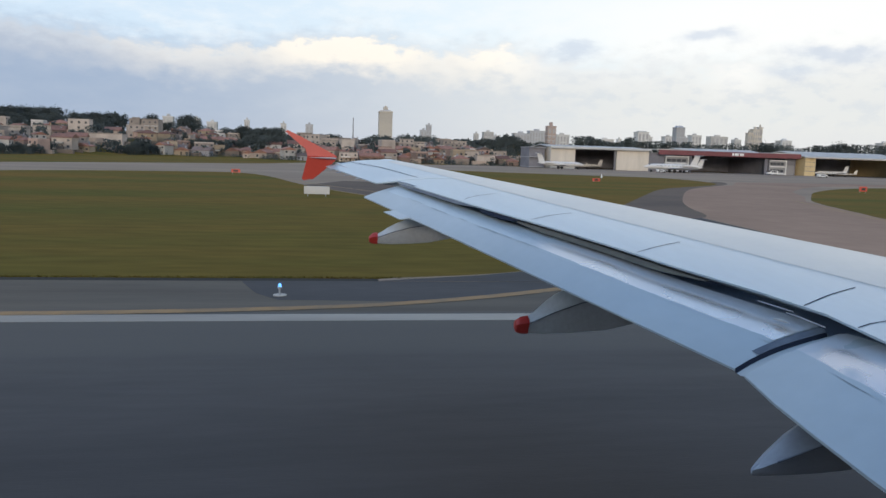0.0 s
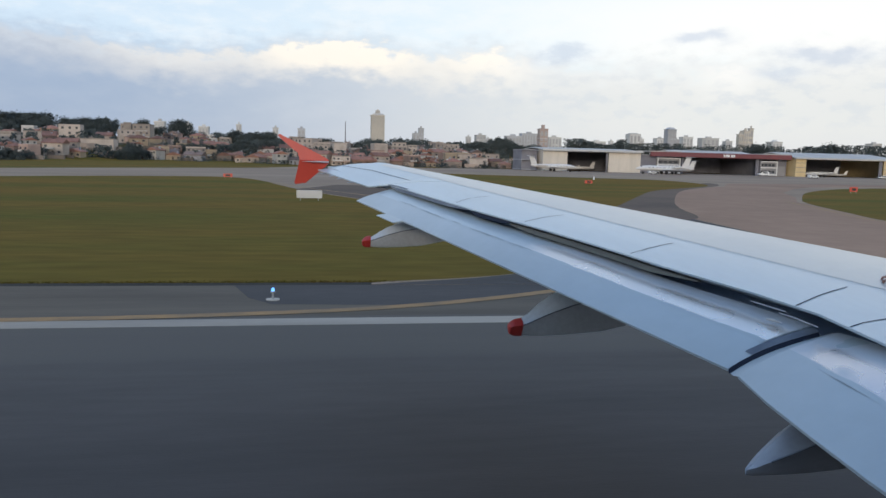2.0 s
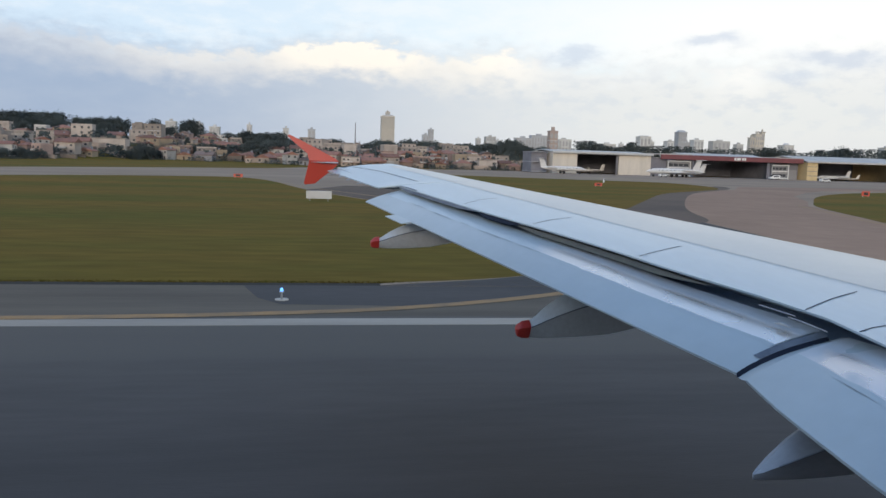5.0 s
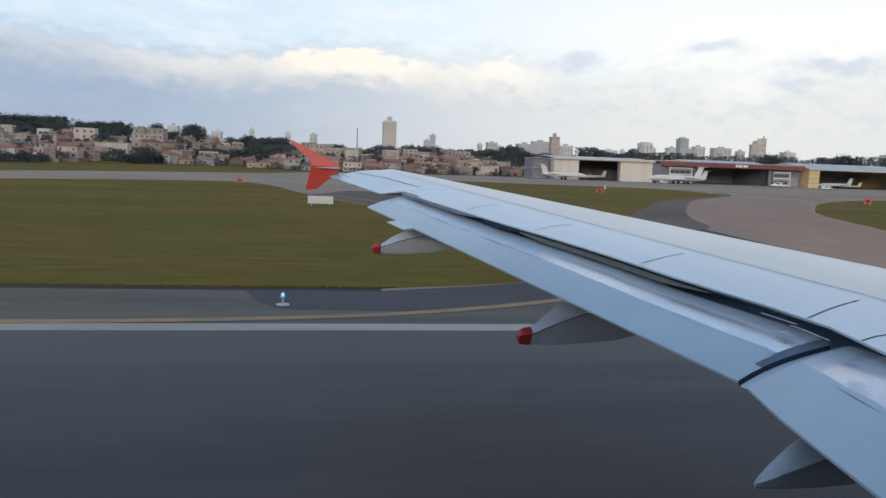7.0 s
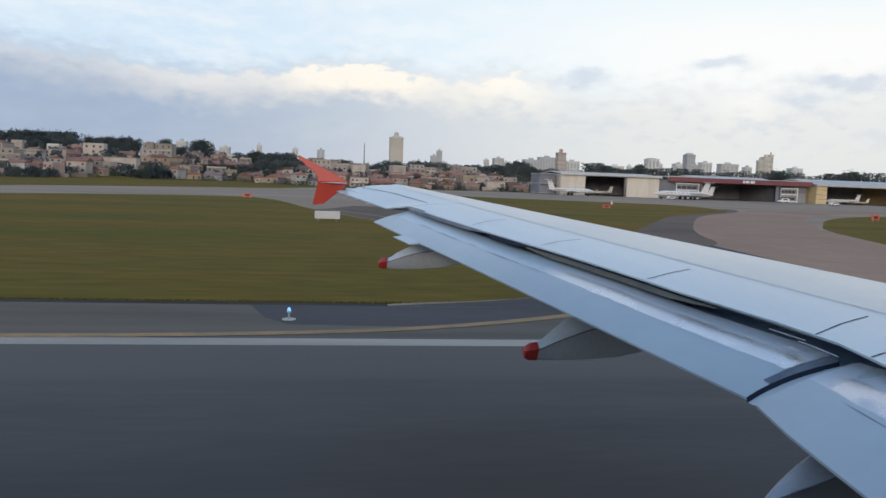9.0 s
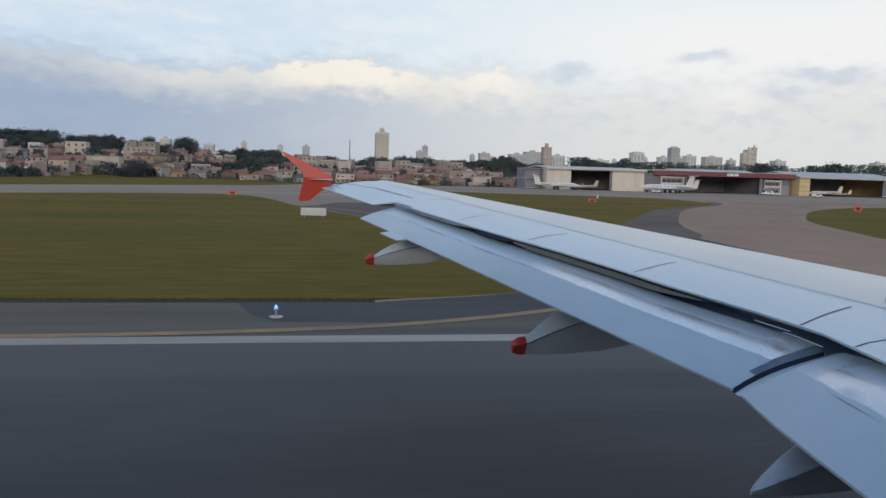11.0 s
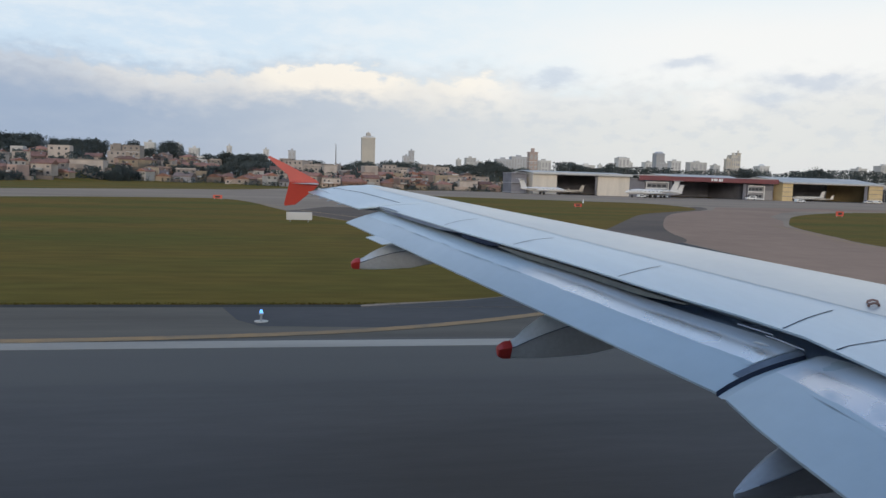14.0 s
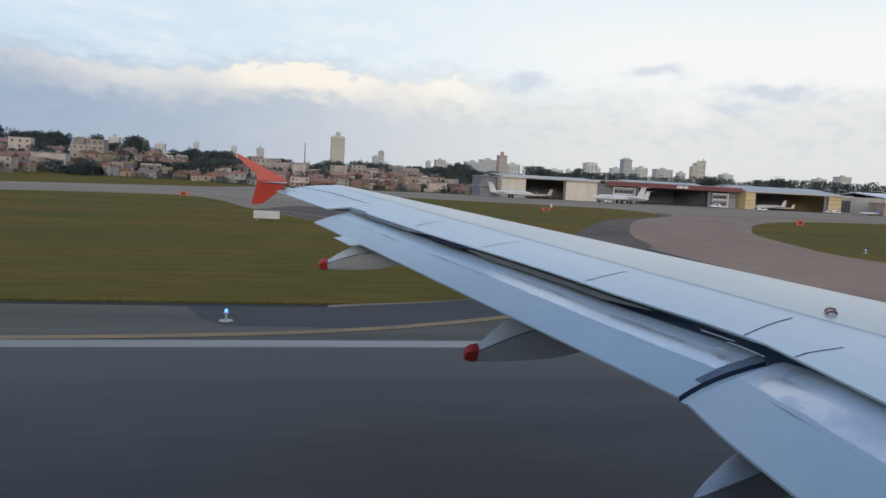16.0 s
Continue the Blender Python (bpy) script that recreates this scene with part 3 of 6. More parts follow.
def build_airliner():
    air = thing("airliner", AIR, "grey-winged airliner with red wing tips, standing on the runway", "airplane")

    def add(name, bm, mat, parent=air, label="", smooth=None):
        return part(name, bm, mat, parent, label, smooth, AIR)

    # fuselage behind the window seat, out of view
    rings = []
    for x, r, zc in ((-19, 0.3, 5.2), (-17, 0.75, 5.0), (-12, 1.5, 4.5), (-7, 1.97, 4.05), (0, 1.975, 4.0), (12, 1.975, 4.0), (15, 1.85, 3.9), (17, 1.35, 3.75), (18.3, 0.7, 3.6), (18.8, 0.15, 3.5)):
        rings.append([(x, AIR[1] + r * math.cos(a), zc + r * math.sin(a)) for a in (2 * math.pi * k / 28 for k in range(28))])
    add("fuselage", loft(rings), SKIN, label="grey painted round fuselage", smooth=50)
    for gx, gy, r in ((5.0, 1.3, 0.55), (5.0, -6.0, 0.55), (15.5, AIR[1], 0.38)):
        leg = add("gear_leg", tube([(gx, gy * 0.98 if gy != AIR[1] else gy, 3.1), (gx, gy, r)], 0.11), STEEL, label="steel landing gear leg")
        for s in (-0.28, 0.28):
            add("wheel", tube([(gx, gy + s - 0.14, r), (gx, gy + s - 0.1, r), (gx, gy + s + 0.1, r), (gx, gy + s + 0.14, r)], [r * 0.8, r, r, r * 0.8], 20), RUBBER, leg, "black rubber tyre", 40)
    # stub of the wing on the far side, for the far gear
    add("belly_fairing", loft([[(x, AIR[1] + w * math.cos(a), 2.6 + h * math.sin(a)) for a in (2 * math.pi * k / 20 for k in range(20))] for x, w, h in ((0, 0.8, 0.3), (3, 3.6, 0.62), (8, 3.9, 0.7), (11, 1.2, 0.4))]), SKIN, smooth=60)

    # main wing to the flap's outer end, then the aileron part out to the tip
    ys = [-1.2, 0.5, 2, 3.2, 4.3, 5.0] + steps(5.6, 12.55, 14)
    wing = add("wing", loft([wing_ring(y, x_spoiler(y), 0.55 - 0.024 * y) for y in ys]), WING, label="pale blue-grey painted wing", smooth=28)
    ys = steps(12.58, 15.2, 7) + [15.36]
    tip = add("wing_outer_panel", loft([wing_ring(y, x_tail(y), 0.24 - 0.05 * (y - 12.6)) for y in ys]), WING, label="pale blue-grey outer wing panel", smooth=28)
    # slats along the leading edge
    def slat(y0, y1):
        rows = []
        for y in steps(y0, y1, 8):
            row = []
            for f in (0.03, 0.3, 0.5, 0.75, 0.92, 1.0):
                x = x_slat(y) + (x_crest(y) - x_slat(y)) * f
                row.append((x, y, top_z(x, y) + 0.002))
            nose_x = x_crest(y) + 0.10 + 0.012 * (15.4 - y)
            drop = 0.07 + 0.016 * (15.4 - y)
            row += [(x_crest(y) + (nose_x - x_crest(y)) * 0.75, y, crest(y) - drop * 0.33), (nose_x + 0.012, y, crest(y) - drop), (x_crest(y) - 0.02, y, crest(y) - drop * 2.0)]
            rows.append(row)
        return loft(rows, cap=False, closed=False)
    for y0, y1 in ((1.2, 4.6), (4.603, 7.6), (7.603, 10.2), (10.203, 12.8), (12.803, 15.0)):
        add("slat", slat(y0, y1), SLAT, wing, "pale leading edge slat", 40)

    # seams of spoilers, slat edge and aileron
    seams = [[(1.98, 10.52), (2.25, 10.76), (2.55, 10.89)], [(2.57, 8.94), (2.86, 9.13), (3.21, 9.30)], [(3.18, 7.11), (3.49, 7.31), (3.87, 7.55)], [(3.75, 5.21), (4.16, 5.47), (4.60, 5.72)], [(3.81, 4.67), (3.98, 4.75), (4.40, 4.86)]]
    for s in seams:
        add("spoiler_seam", strip(s, 0.012), SEAL, wing, "dark gap between spoilers")
    add("slat_seam", strip([(x_slat(y), y) for y in steps(12.3, 2.5, 12)], 0.010), FAIRING, wing, "thin grey seam behind the slats")
    add("aileron_seam", strip([(0.52, 15.25), (1.04, 14.31), (1.60, 12.87)], 0.016), SEAL, tip, "dark aileron hinge line")
    # small static dischargers on the outer trailing edge
    for y in (14.9, 14.5, 14.1, 13.6):
        x = x_tail(y)
        add("static_wick", tube([(x + 0.03, y, top_z(x + 0.03, y) - 0.01), (x - 0.11, y - 0.02, top_z(x, y) - 0.022)], 0.009, 5), STEEL, tip)

    # shelf in the slot between spoilers and flap, its blue standing in for shade
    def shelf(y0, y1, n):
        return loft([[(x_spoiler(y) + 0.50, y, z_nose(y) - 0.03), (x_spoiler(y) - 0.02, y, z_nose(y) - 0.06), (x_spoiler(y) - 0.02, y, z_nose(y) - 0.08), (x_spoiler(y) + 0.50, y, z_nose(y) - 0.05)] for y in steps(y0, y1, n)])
    add("flap_cove", shelf(12.5, 0.6, 20), COVE, wing, "shelf in the flap slot, navy like the slot's shade", 30)

    # primed strip and bright rods inside the slot; the black strip stands for shade
    def ledge(y0, y1, n, back, top, low):
        rows = []
        for k, y in enumerate(steps(y0, y1, n)):
            x, z, drop = x_spoiler(y) + back, z_spoiler(y) - top, (low - top) * min(1.0, 0.35 + 4.0 * k / n, 0.2 + 4.0 * (n - k) / n)
            rows.append([(x, y, z), (x - 0.5 * drop, y, z - drop), (x + 0.02, y, z - drop), (x + 0.05, y, z)])
        return loft(rows)
    add("slot_strip", ledge(9.15, 6.2, 16, 0.03, 0.05, 0.10), SLOTGREY, wing, "grey-green primed strip inside the slot")
    add("slot_strip", ledge(12.45, 10.0, 16, -0.01, 0.014, 0.055), RUB, wing, "dark grey strip along the outer slot")
    add("slot_strip", ledge(10.0, 9.1, 6, 0.02, 0.02, 0.075), SEAL, wing, "black strip standing in for the slot's shade")
    for a, b, down in ((5.62, 5.30, 0.075), (5.36, 4.98, 0.10)):
        add("slot_rod", tube([(x_spoiler(y) - 0.01, y, z_spoiler(y) - down) for y in steps(a, b, 3)], 0.006, 6), STEEL, wing, "thin bright rod in the slot")

    # dark strip where the slot ends, at the corner of the fixed trailing edge
    add("slot_lip", strip([(x_tail(12.75) + 0.03, 12.75), (x_spoiler(12.55) + 0.02, 12.50), (x_spoiler(12.2) + 0.03, 12.2), (x_spoiler(11.9) + 0.015, 11.9)], 0.05), RUB, wing, "dark strip at the outer end of the slot")

    # outer flap
    def outer(y):
        lead = x_spoiler(y) + 0.10
        tail = 0.65 + 0.335 * (12.5 - y)
        f = (12.5 - y) / 7.3
        return lead, tail, z_nose(y), crest(y) - 0.335 - 0.12 * f ** 1.2
    ys = steps(12.5, 5.09, 40)
    flap = add("outer_flap", loft([flap_ring(y, *outer(y)) for y in ys]), FLAP, label="blue-grey trailing edge flap, lowered", smooth=35)
    a, b = outer(11.30), outer(10.74)
    add("flap_tab", loft([[(t[1] + 0.06, y, t[3] + 0.014), (t[1] - back, y, t[3] - 0.022), (t[1] - back, y, t[3] - 0.034), (t[1] + 0.06, y, t[3] - 0.012)] for t, y, back in ((a, 11.30, 0.16), (b, 10.74, 0.15))]), FLAP, flap, "small tab at the flap's trailing edge")
    def nose_skin(fn, ys, start, end, lift=0.0035):
        rows = []
        for y in ys:
            r = flap_ring(y, *fn(y))
            rows.append([(p[0], p[1], p[2] + (lift if k else 0.0003)) for k, p in enumerate(r[start:end])])
        return loft(rows, cap=False, closed=False)

    def worn_skin(fn, ys):
        """The flap's upper nose skin, mapped by span and by place across the section."""
        bm = bmesh.new()
        uv = bm.loops.layers.uv.new("wear")
        prev, place = None, {}
        for y in ys:
            r, row = flap_ring(y, *fn(y)), []
            for f in (3.6, 4.0, 4.5, 5.0, 5.5, 6.0, 7.0, 8.0):
                i = min(int(f), 7)
                p = Vector(r[i]).lerp(Vector(r[i + 1]), f - i)
                row.append(bm.verts.new((p.x, p.y, p.z + (0.0008 if f < 4 else 0.0035))))
                place[row[-1]] = (y, f)
            if prev:
                for k in range(len(row) - 1):
                    for loop in bm.faces.new((prev[k], prev[k + 1], row[k + 1], row[k])).loops:
                        loop[uv].uv = place[loop.vert]
            prev = row
        return bm
    add("flap_nose", worn_skin(outer, steps(9.0, 5.17, 40)), BAND, flap, "flap nose rubbed to bare metal, with a painted bright highlight", 40)
    # paler wing paint on the nose stands for light above the crease
    add("flap_nose_painted", nose_skin(outer, steps(12.35, 5.5, 44), 4, 9, 0.0015), WING, flap, "pale scuffed flap nose, crease shading put into its colour", 40)
    # dark scuffs on the flap skin
    def scuff(fn, parent, y, span, start, end):
        rows = []
        for k, yy in enumerate(steps(y + span / 2, y - span / 2, 7)):
            r = flap_ring(yy, *fn(yy))
            edge = 0.14 * math.sin(k * 2.1 + y)
            taper = math.sin(math.pi * (k + 0.4) / 7.8)
            mid = (start + end) / 2
            row = []
            for f in (mid - (mid - start) * taper + edge * 0.4, mid, mid + (end - mid) * taper + edge * 0.4):
                i = int(f)
                p = Vector(r[i]).lerp(Vector(r[i + 1]), f - i)
                row.append((p.x, p.y, p.z + 0.004))
            rows.append(row)
        add("scuff", loft(rows, cap=False, closed=False), SCUFF, parent, "dark scuffed patch of grime")

    for y, span, start, end in ((11.35, 0.6, 4.0, 4.25), (10.55, 0.7, 3.75, 4.05), (9.9, 0.25, 3.9, 4.15), (9.15, 0.8, 3.7, 4.05), (8.45, 0.5, 3.75, 4.0)):
        scuff(outer, flap, y, span, start, end)
    # inner flap
    def inner(y):
        return x_spoiler(y) + 0.12, lerp([(5.0, 3.13), (4.6, 3.065), (4.28, 3.03), (3.5, 2.99), (0.0, 2.95)], y), z_spoiler(y) - 0.05 - 0.08 * max(0.0, y - 4.2) / 0.73, crest(y) - 0.43 - 0.02 * max(0.0, y - 2.5) / 2.43
    ys = steps(4.93, 0.0, 10)
    iflap = add("inner_flap", loft([flap_ring(y, *inner(y)) for y in ys]), FLAP, label="blue-grey inboard flap, lowered", smooth=35)
    add("flap_nose", worn_skin(inner, steps(4.925, 0.1, 20)), DULL, iflap, "flap nose rubbed to dull bare metal", 40)
    # rubbing strip on the outer flap's end and the dark seal in the gap
    rows = [[(x, y, z + 0.006) for x, _, z in flap_ring(y, *outer(y))[2:9]] for y in (5.155, 5.12, 5.088)]
    add("rubbing_strip", loft(rows, cap=False, closed=False), RUB, flap, "dark grey rubbing strip at the flap's end", 40)
    seal, step = [], []
    for k in range(9):
        a, b = Vector(flap_ring(5.09, *outer(5.09))[k]), Vector(flap_ring(4.93, *inner(4.93))[k])
        c, d = a.lerp(b, 0.06), a.lerp(b, 0.15)
        seal.append([(a.x, 5.088, a.z + 0.004), (c.x, 5.078, c.z - 0.03), (d.x, 5.056, d.z - 0.025)])
        step.append([(d.x, 5.056, d.z - 0.025), (b.x, 4.99, b.z - 0.015), (b.x, 4.925, b.z - 0.004)])
    add("gap_seal", loft(seal, cap=False, closed=False), SEAL, flap, "dark seal between the two flaps", 50)
    add("end_step", loft(step, cap=False, closed=False), FLAP, iflap, "stepped end of the inboard flap", 50)
    add("hinge_lug", tube([(3.60, 5.36, z_nose(5.36) - 0.005), (3.63, 5.30, z_nose(5.30) + 0.004), (3.66, 5.24, z_nose(5.24) - 0.005)], [0.006, 0.014, 0.006], 8), STEEL, flap, "small bright metal hinge lug")

    # flap track fairings: creased canoe bodies, two with red tips
    CANOE = ((-0.05, -0.095, 0.005, 0.13, 0.08), (0.03, -0.105, 0.04, 0.20, 0.098), (0.14, -0.11, 0.09, 0.33, 0.125), (0.29, -0.11, 0.16, 0.47, 0.155), (0.55, -0.10, 0.26, 0.65, 0.185), (0.95, -0.07, 0.38, 0.76, 0.20), (1.35, 0.02, 0.48, 0.80, 0.20), (1.95, 0.25, 0.58, 0.82, 0.17), (2.6, 0.58, 0.70, 0.84, 0.05))
    PLAIN = ((-0.10, -0.105, -0.09, -0.075, 0.012), (-0.05, -0.115, -0.06, -0.02, 0.045), (0.05, -0.12, 0.0, 0.13, 0.09), (0.20, -0.12, 0.07, 0.32, 0.13), (0.40, -0.115, 0.16, 0.51, 0.16), (0.65, -0.10, 0.26, 0.66, 0.185)) + CANOE[5:]

    def fairing(y, x0, z0, size, red, tall=1.0):
        def ring(dx, low, crease, high, w):
            x = x0 + dx * size
            low, crease, high = low * tall if low > 0 else low, crease * tall, high * tall
            crease += 0.3 * (high - crease)
            pts = [(0, low), (0.16, low + 0.008), (0.36, low + 0.2 * (crease - low)), (0.72, low + 0.62 * (crease - low)), (1.0, crease), (0.94, crease + 0.06 * (high - crease)), (0.6, crease + 0.6 * (high - crease)), (0.2, high - 0.01)]
            half = [(y + w * size * a, z0 + z * size) for a, z in pts]
            other = [(2 * y - b, z) for b, z in half[1:]][::-1]
            return [(x, b, z) for b, z in half + [(y, z0 + high * size)] + other]
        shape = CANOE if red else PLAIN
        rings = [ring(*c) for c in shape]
        ob = add("flap_fairing", loft(rings), FAIRING if red else SHADED_FAIRING, wing, "grey canoe-shaped flap track fairing" if red else "blue-grey flap track fairing, inboard shade put into its paint", 24)
        crease = [(x0 + c[0] * size, y - (c[4] * size + 0.004), z0 + (0.7 * c[2] + 0.3 * c[3]) * tall * size) for c in (shape[:7] if red else shape[2:8])]
        add("fairing_seam", tube(crease, 0.007, 5), RUB, ob, "dark joint along the fairing's crease")
        if red:
            cap = [ring(-0.20, -0.05, 0.0, 0.05, 0.05), ring(-0.185, -0.085, 0.0, 0.08, 0.08), ring(-0.13, -0.108, 0.01, 0.10 / tall, 0.098), ring(-0.04, -0.112, 0.02, 0.115 / tall, 0.103)]
            add("fairing_tip", loft(cap), DARK_RED, ob, "red painted fairing tip", 45)
    fairing(12.0, 0.89, 3.305, 0.86, True, 0.6)
    fairing(8.4, 2.46, 2.70, 1.0, True, 0.8)
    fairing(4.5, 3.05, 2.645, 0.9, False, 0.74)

    # wing tip fence
    upper = [(0.235, 4.582), (0.16, 4.635), (-0.40, 4.92), (-0.76, 5.09), (-0.80, 5.06), (-0.62, 4.90), (-0.40, 4.72), (-0.36, 4.582)]
    lower = [(-0.36, 4.58), (-0.40, 4.40), (-0.47, 4.11), (-0.44, 4.08), (-0.24, 4.11), (0.02, 4.33), (0.14, 4.43), (0.22, 4.52), (0.235, 4.58)]
    for name, outline, lean, note in (("wingtip_fence", upper, 0.10, "red painted upper wing tip fence"), ("wingtip_fence", lower, 0.32, "red painted lower wing tip fence")):
        bm = prism(outline, 15.37, 15.43)
        # made-up lean: the lower half faces down to come out darker
        for v in bm.verts:
            v.co.y += lean * abs(v.co.z - 4.58)
        add(name, bm, RED, wing, note)
    cap = [[(x, 15.30 + 0.07 * w * math.cos(a), 4.548 + 0.018 * w * math.sin(a)) for a in (2 * math.pi * k / 10 for k in range(10))] for x, w in ((0.22, 0.9), (0.05, 1.0), (-0.12, 0.7), (-0.24, 0.35), (-0.32, 0.06))]
    add("tip_cap", loft(cap), SLAT, tip, "pale rounded cap along the wing tip", 50)
    # escape rope anchor on the wing
    for k in (-1, 1):
        x, y = 5.14 + 0.035 * k, 5.88 + 0.05 * k
        z = top_z(x, y)
        add("rope_anchor", tube([(x - 0.055, y, z), (x - 0.05, y, z + 0.022), (x, y, z + 0.034), (x + 0.05, y, z + 0.022), (x + 0.055, y, z)], 0.012, 6), BRICKRED, wing, "small brown anchor hoop")
    air.location.x += SEAT


build_airliner()


# ---- hangars beyond the apron ----
def gable_roof(x0, x1, y0, y1, z_eave, z_ridge, over=1.0):
    """A low sheet roof whose ridge runs along x."""
    ym = (y0 + y1) / 2
    prof = [(y0 - over, z_eave - 0.1), (y0 - over, z_eave + 0.25), (y0 + 0.3 * (ym - y0), z_eave + 0.42 * (z_ridge - z_eave)), (ym, z_ridge), (y1 + over, z_eave + 0.25), (y1 + over, z_eave - 0.1), (ym, z_ridge - 0.35)]
    return loft([[(x, y, z) for y, z in prof] for x in (x0 - over * 0.5, x1 + over * 0.5)])


def hangar(label, x0, x1, y, depth, eave, ridge, doors, wall, roof, fascia=None, fascia_z=None, seams=0):
    """An open-fronted hangar. doors: (x0, x1, height) of its openings; fascia: (material, x0, x1) of the band over them."""
    h = thing("hangar", (0.5 * (x0 + x1), y, 0), label, "hangar", "hangars along the apron")
    base = (0.5 * (x0 + x1), y, 0)

    def add(name, bm, mat, parent=h, note=""):
        return part(name, bm, mat, parent, note, None, base)

    t = 0.35
    # added lining; its dark colour stands in for shade deep inside
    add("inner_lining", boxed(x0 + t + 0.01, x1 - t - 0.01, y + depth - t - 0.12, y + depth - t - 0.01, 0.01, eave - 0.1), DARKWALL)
    add("hangar_floor", boxed(x0 + t + 0.01, x1 - t - 0.01, y + t + 0.01, y + depth - t - 0.13, -0.1, 0.012), GREYWALL)
    add("side_wall", boxed(x0, x0 + t, y + t, y + depth - t, -0.2, eave), wall)
    add("side_wall", boxed(x1 - t, x1, y + t, y + depth - t, -0.2, eave), wall)
    add("back_wall", boxed(x0, x1, y + depth - t, y + depth, -0.2, eave), PALE)
    at = x0
    for a, b, top in doors:
        if a - at > 0.1:
            panel = add("front_panel", boxed(at, a, y, y + t, -0.2, eave), wall)
            for z in steps(0, eave, seams + 1)[1:-1] if seams else ():
                add("panel_joint", boxed(at, a, y - 0.06, y, z - 0.09, z + 0.09), DARKWALL, panel)
        add("door_head", boxed(a, b, y, y + t, top, eave), fascia[0] if fascia else wall)
        n = max(1, round((b - a) / 9))
        for k in range(n + 1):
            x = a + (b - a) * k / n
            add("door_post", boxed(x - 0.15, x + 0.15, y + 1.2, y + 1.5, -0.1, top), STEEL) if k in (0, n) else None
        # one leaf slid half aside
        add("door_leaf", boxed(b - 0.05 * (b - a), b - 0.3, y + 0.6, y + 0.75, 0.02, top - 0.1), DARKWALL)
        at = b
    if x1 - at > 0.1:
        panel = add("front_panel", boxed(at, x1, y, y + t, -0.2, eave), wall)
        for z in steps(0, eave, seams + 1)[1:-1] if seams else ():
            add("panel_joint", boxed(at, x1, y - 0.06, y, z - 0.09, z + 0.09), DARKWALL, panel)
    add("roof", gable_roof(x0, x1, y, y + depth, eave, ridge), roof)
    if fascia:
        mat, a, b = fascia
        z0, z1 = fascia_z
        add("fascia", boxed(a, b, y - 1.6, y - 0.9, z0, z1, bevel=0.15), mat)
    return h, add


# pale hangar with two cream panels beside its door
hangar("pale hangar with cream panels and an open dark door", -42.6, 3.8, 320, 34, 9.4, 10.8, [(-31.2, -11.6, 8.7)], CREAM, ROOFGREY, (PALE, -43.2, 4.4), (8.9, 10.0))

# long maroon hangar with framed offices at both ends
h2, add2 = hangar("long hangar with maroon fascia and open dark front", 24.3, 64.2, 320, 36, 8.2, 11.3, [(24.8, 63.8, 7.6)], DARKWALL, ROOFGREY, (MAROON, 7.8, 79.0), (7.7, 9.9))
add2("side_roof", boxed(7.6, 23.6, 319.5, 340, 9.9, 10.3), ROOFGREY)
add2("side_roof", boxed(64.9, 79.4, 319.5, 340, 9.9, 10.3), ROOFGREY)
for k, w in enumerate((0.9, 1.4, 0.7, 1.1, 0.8)):
    add2("sign_bar", boxed(43.8 + k * 1.25, 43.8 + k * 1.25 + w, 318.32, 318.4, 8.2, 9.4), WHITE)


def office_frame(x0, x1, y, h, label):
    """A small two-storey office with white floor bands and open galleries."""
    base = (0.5 * (x0 + x1), y, 0)
    o = thing("office_block", base, label, "building", "hangar offices")

    def add(name, bm, mat, parent=o):
        return part(name, bm, mat, parent, "", None, base)

    add("wall", boxed(x0 + 0.2, x1 - 0.2, y + 1.2, y + 9, -0.2, h - 0.4), GREYWALL)
    for z in (0.25, h * 0.52, h - 0.45):
        add("floor_band", boxed(x0, x1, y, y + 9.2, z, z + 0.5), WHITE)
    for x in (x0, x1 - 0.45):
        add("post", boxed(x + 0.02, x + 0.43, y + 0.05, y + 0.5, -0.2, h - 0.45), WHITE)
    n = 4
    for z0 in (1.2, h * 0.52 + 0.9):
        for k in range(n):
            a = x0 + 0.7 + (x1 - x0 - 1.4) * k / n
            add("window", boxed(a + 0.15, a + (x1 - x0 - 1.4) / n - 0.15, y + 1.14, y + 1.19, z0, z0 + 1.3), GLASS)


office_frame(12.6, 24.0, 321, 7.2, "white framed two-storey office beside the maroon hangar")
office_frame(64.6, 73.6, 321, 6.8, "white framed office with galleries beside the hangar")
dark = thing("workshop", (77.0, 323, 0), "low dark grey workshop between two hangars", "building")
part("wall", boxed(-3.2, 2.4, 0, 20, -0.2, 7.6), DARKWALL, dark)
part("roof", boxed(-3.3, 2.5, -0.4, 20.3, 7.6, 7.95), GREYWALL, dark)
part("gate", boxed(-2.2, 1.8, -0.12, -0.004, 0, 4.6), GREYWALL, dark)
dark = thing("workshop", (8.4, 322, 0), "low dark grey workshop between two hangars", "building")
part("wall", boxed(-3.8, 4.0, 0, 16, -0.2, 8.2), DARKWALL, dark)
part("roof", boxed(-4.0, 4.1, -0.4, 16.3, 8.2, 8.5), GREYWALL, dark)
part("gate", boxed(-2.4, 2.6, -0.12, -0.004, 0, 4.6), DARKWALL, dark)
dark = thing("workshop", (-47.6, 324, 0), "dark two-storey annex with an open gallery beside the hangar", "building")
part("wall", boxed(-3.4, 3.8, 1.5, 16, -0.2, 9.3), DARKWALL, dark)
for z in (0.2, 4.6, 9.0):
    part("floor_band", boxed(-3.6, 4.0, 0, 16.3, z, z + 0.4), GREYWALL, dark)

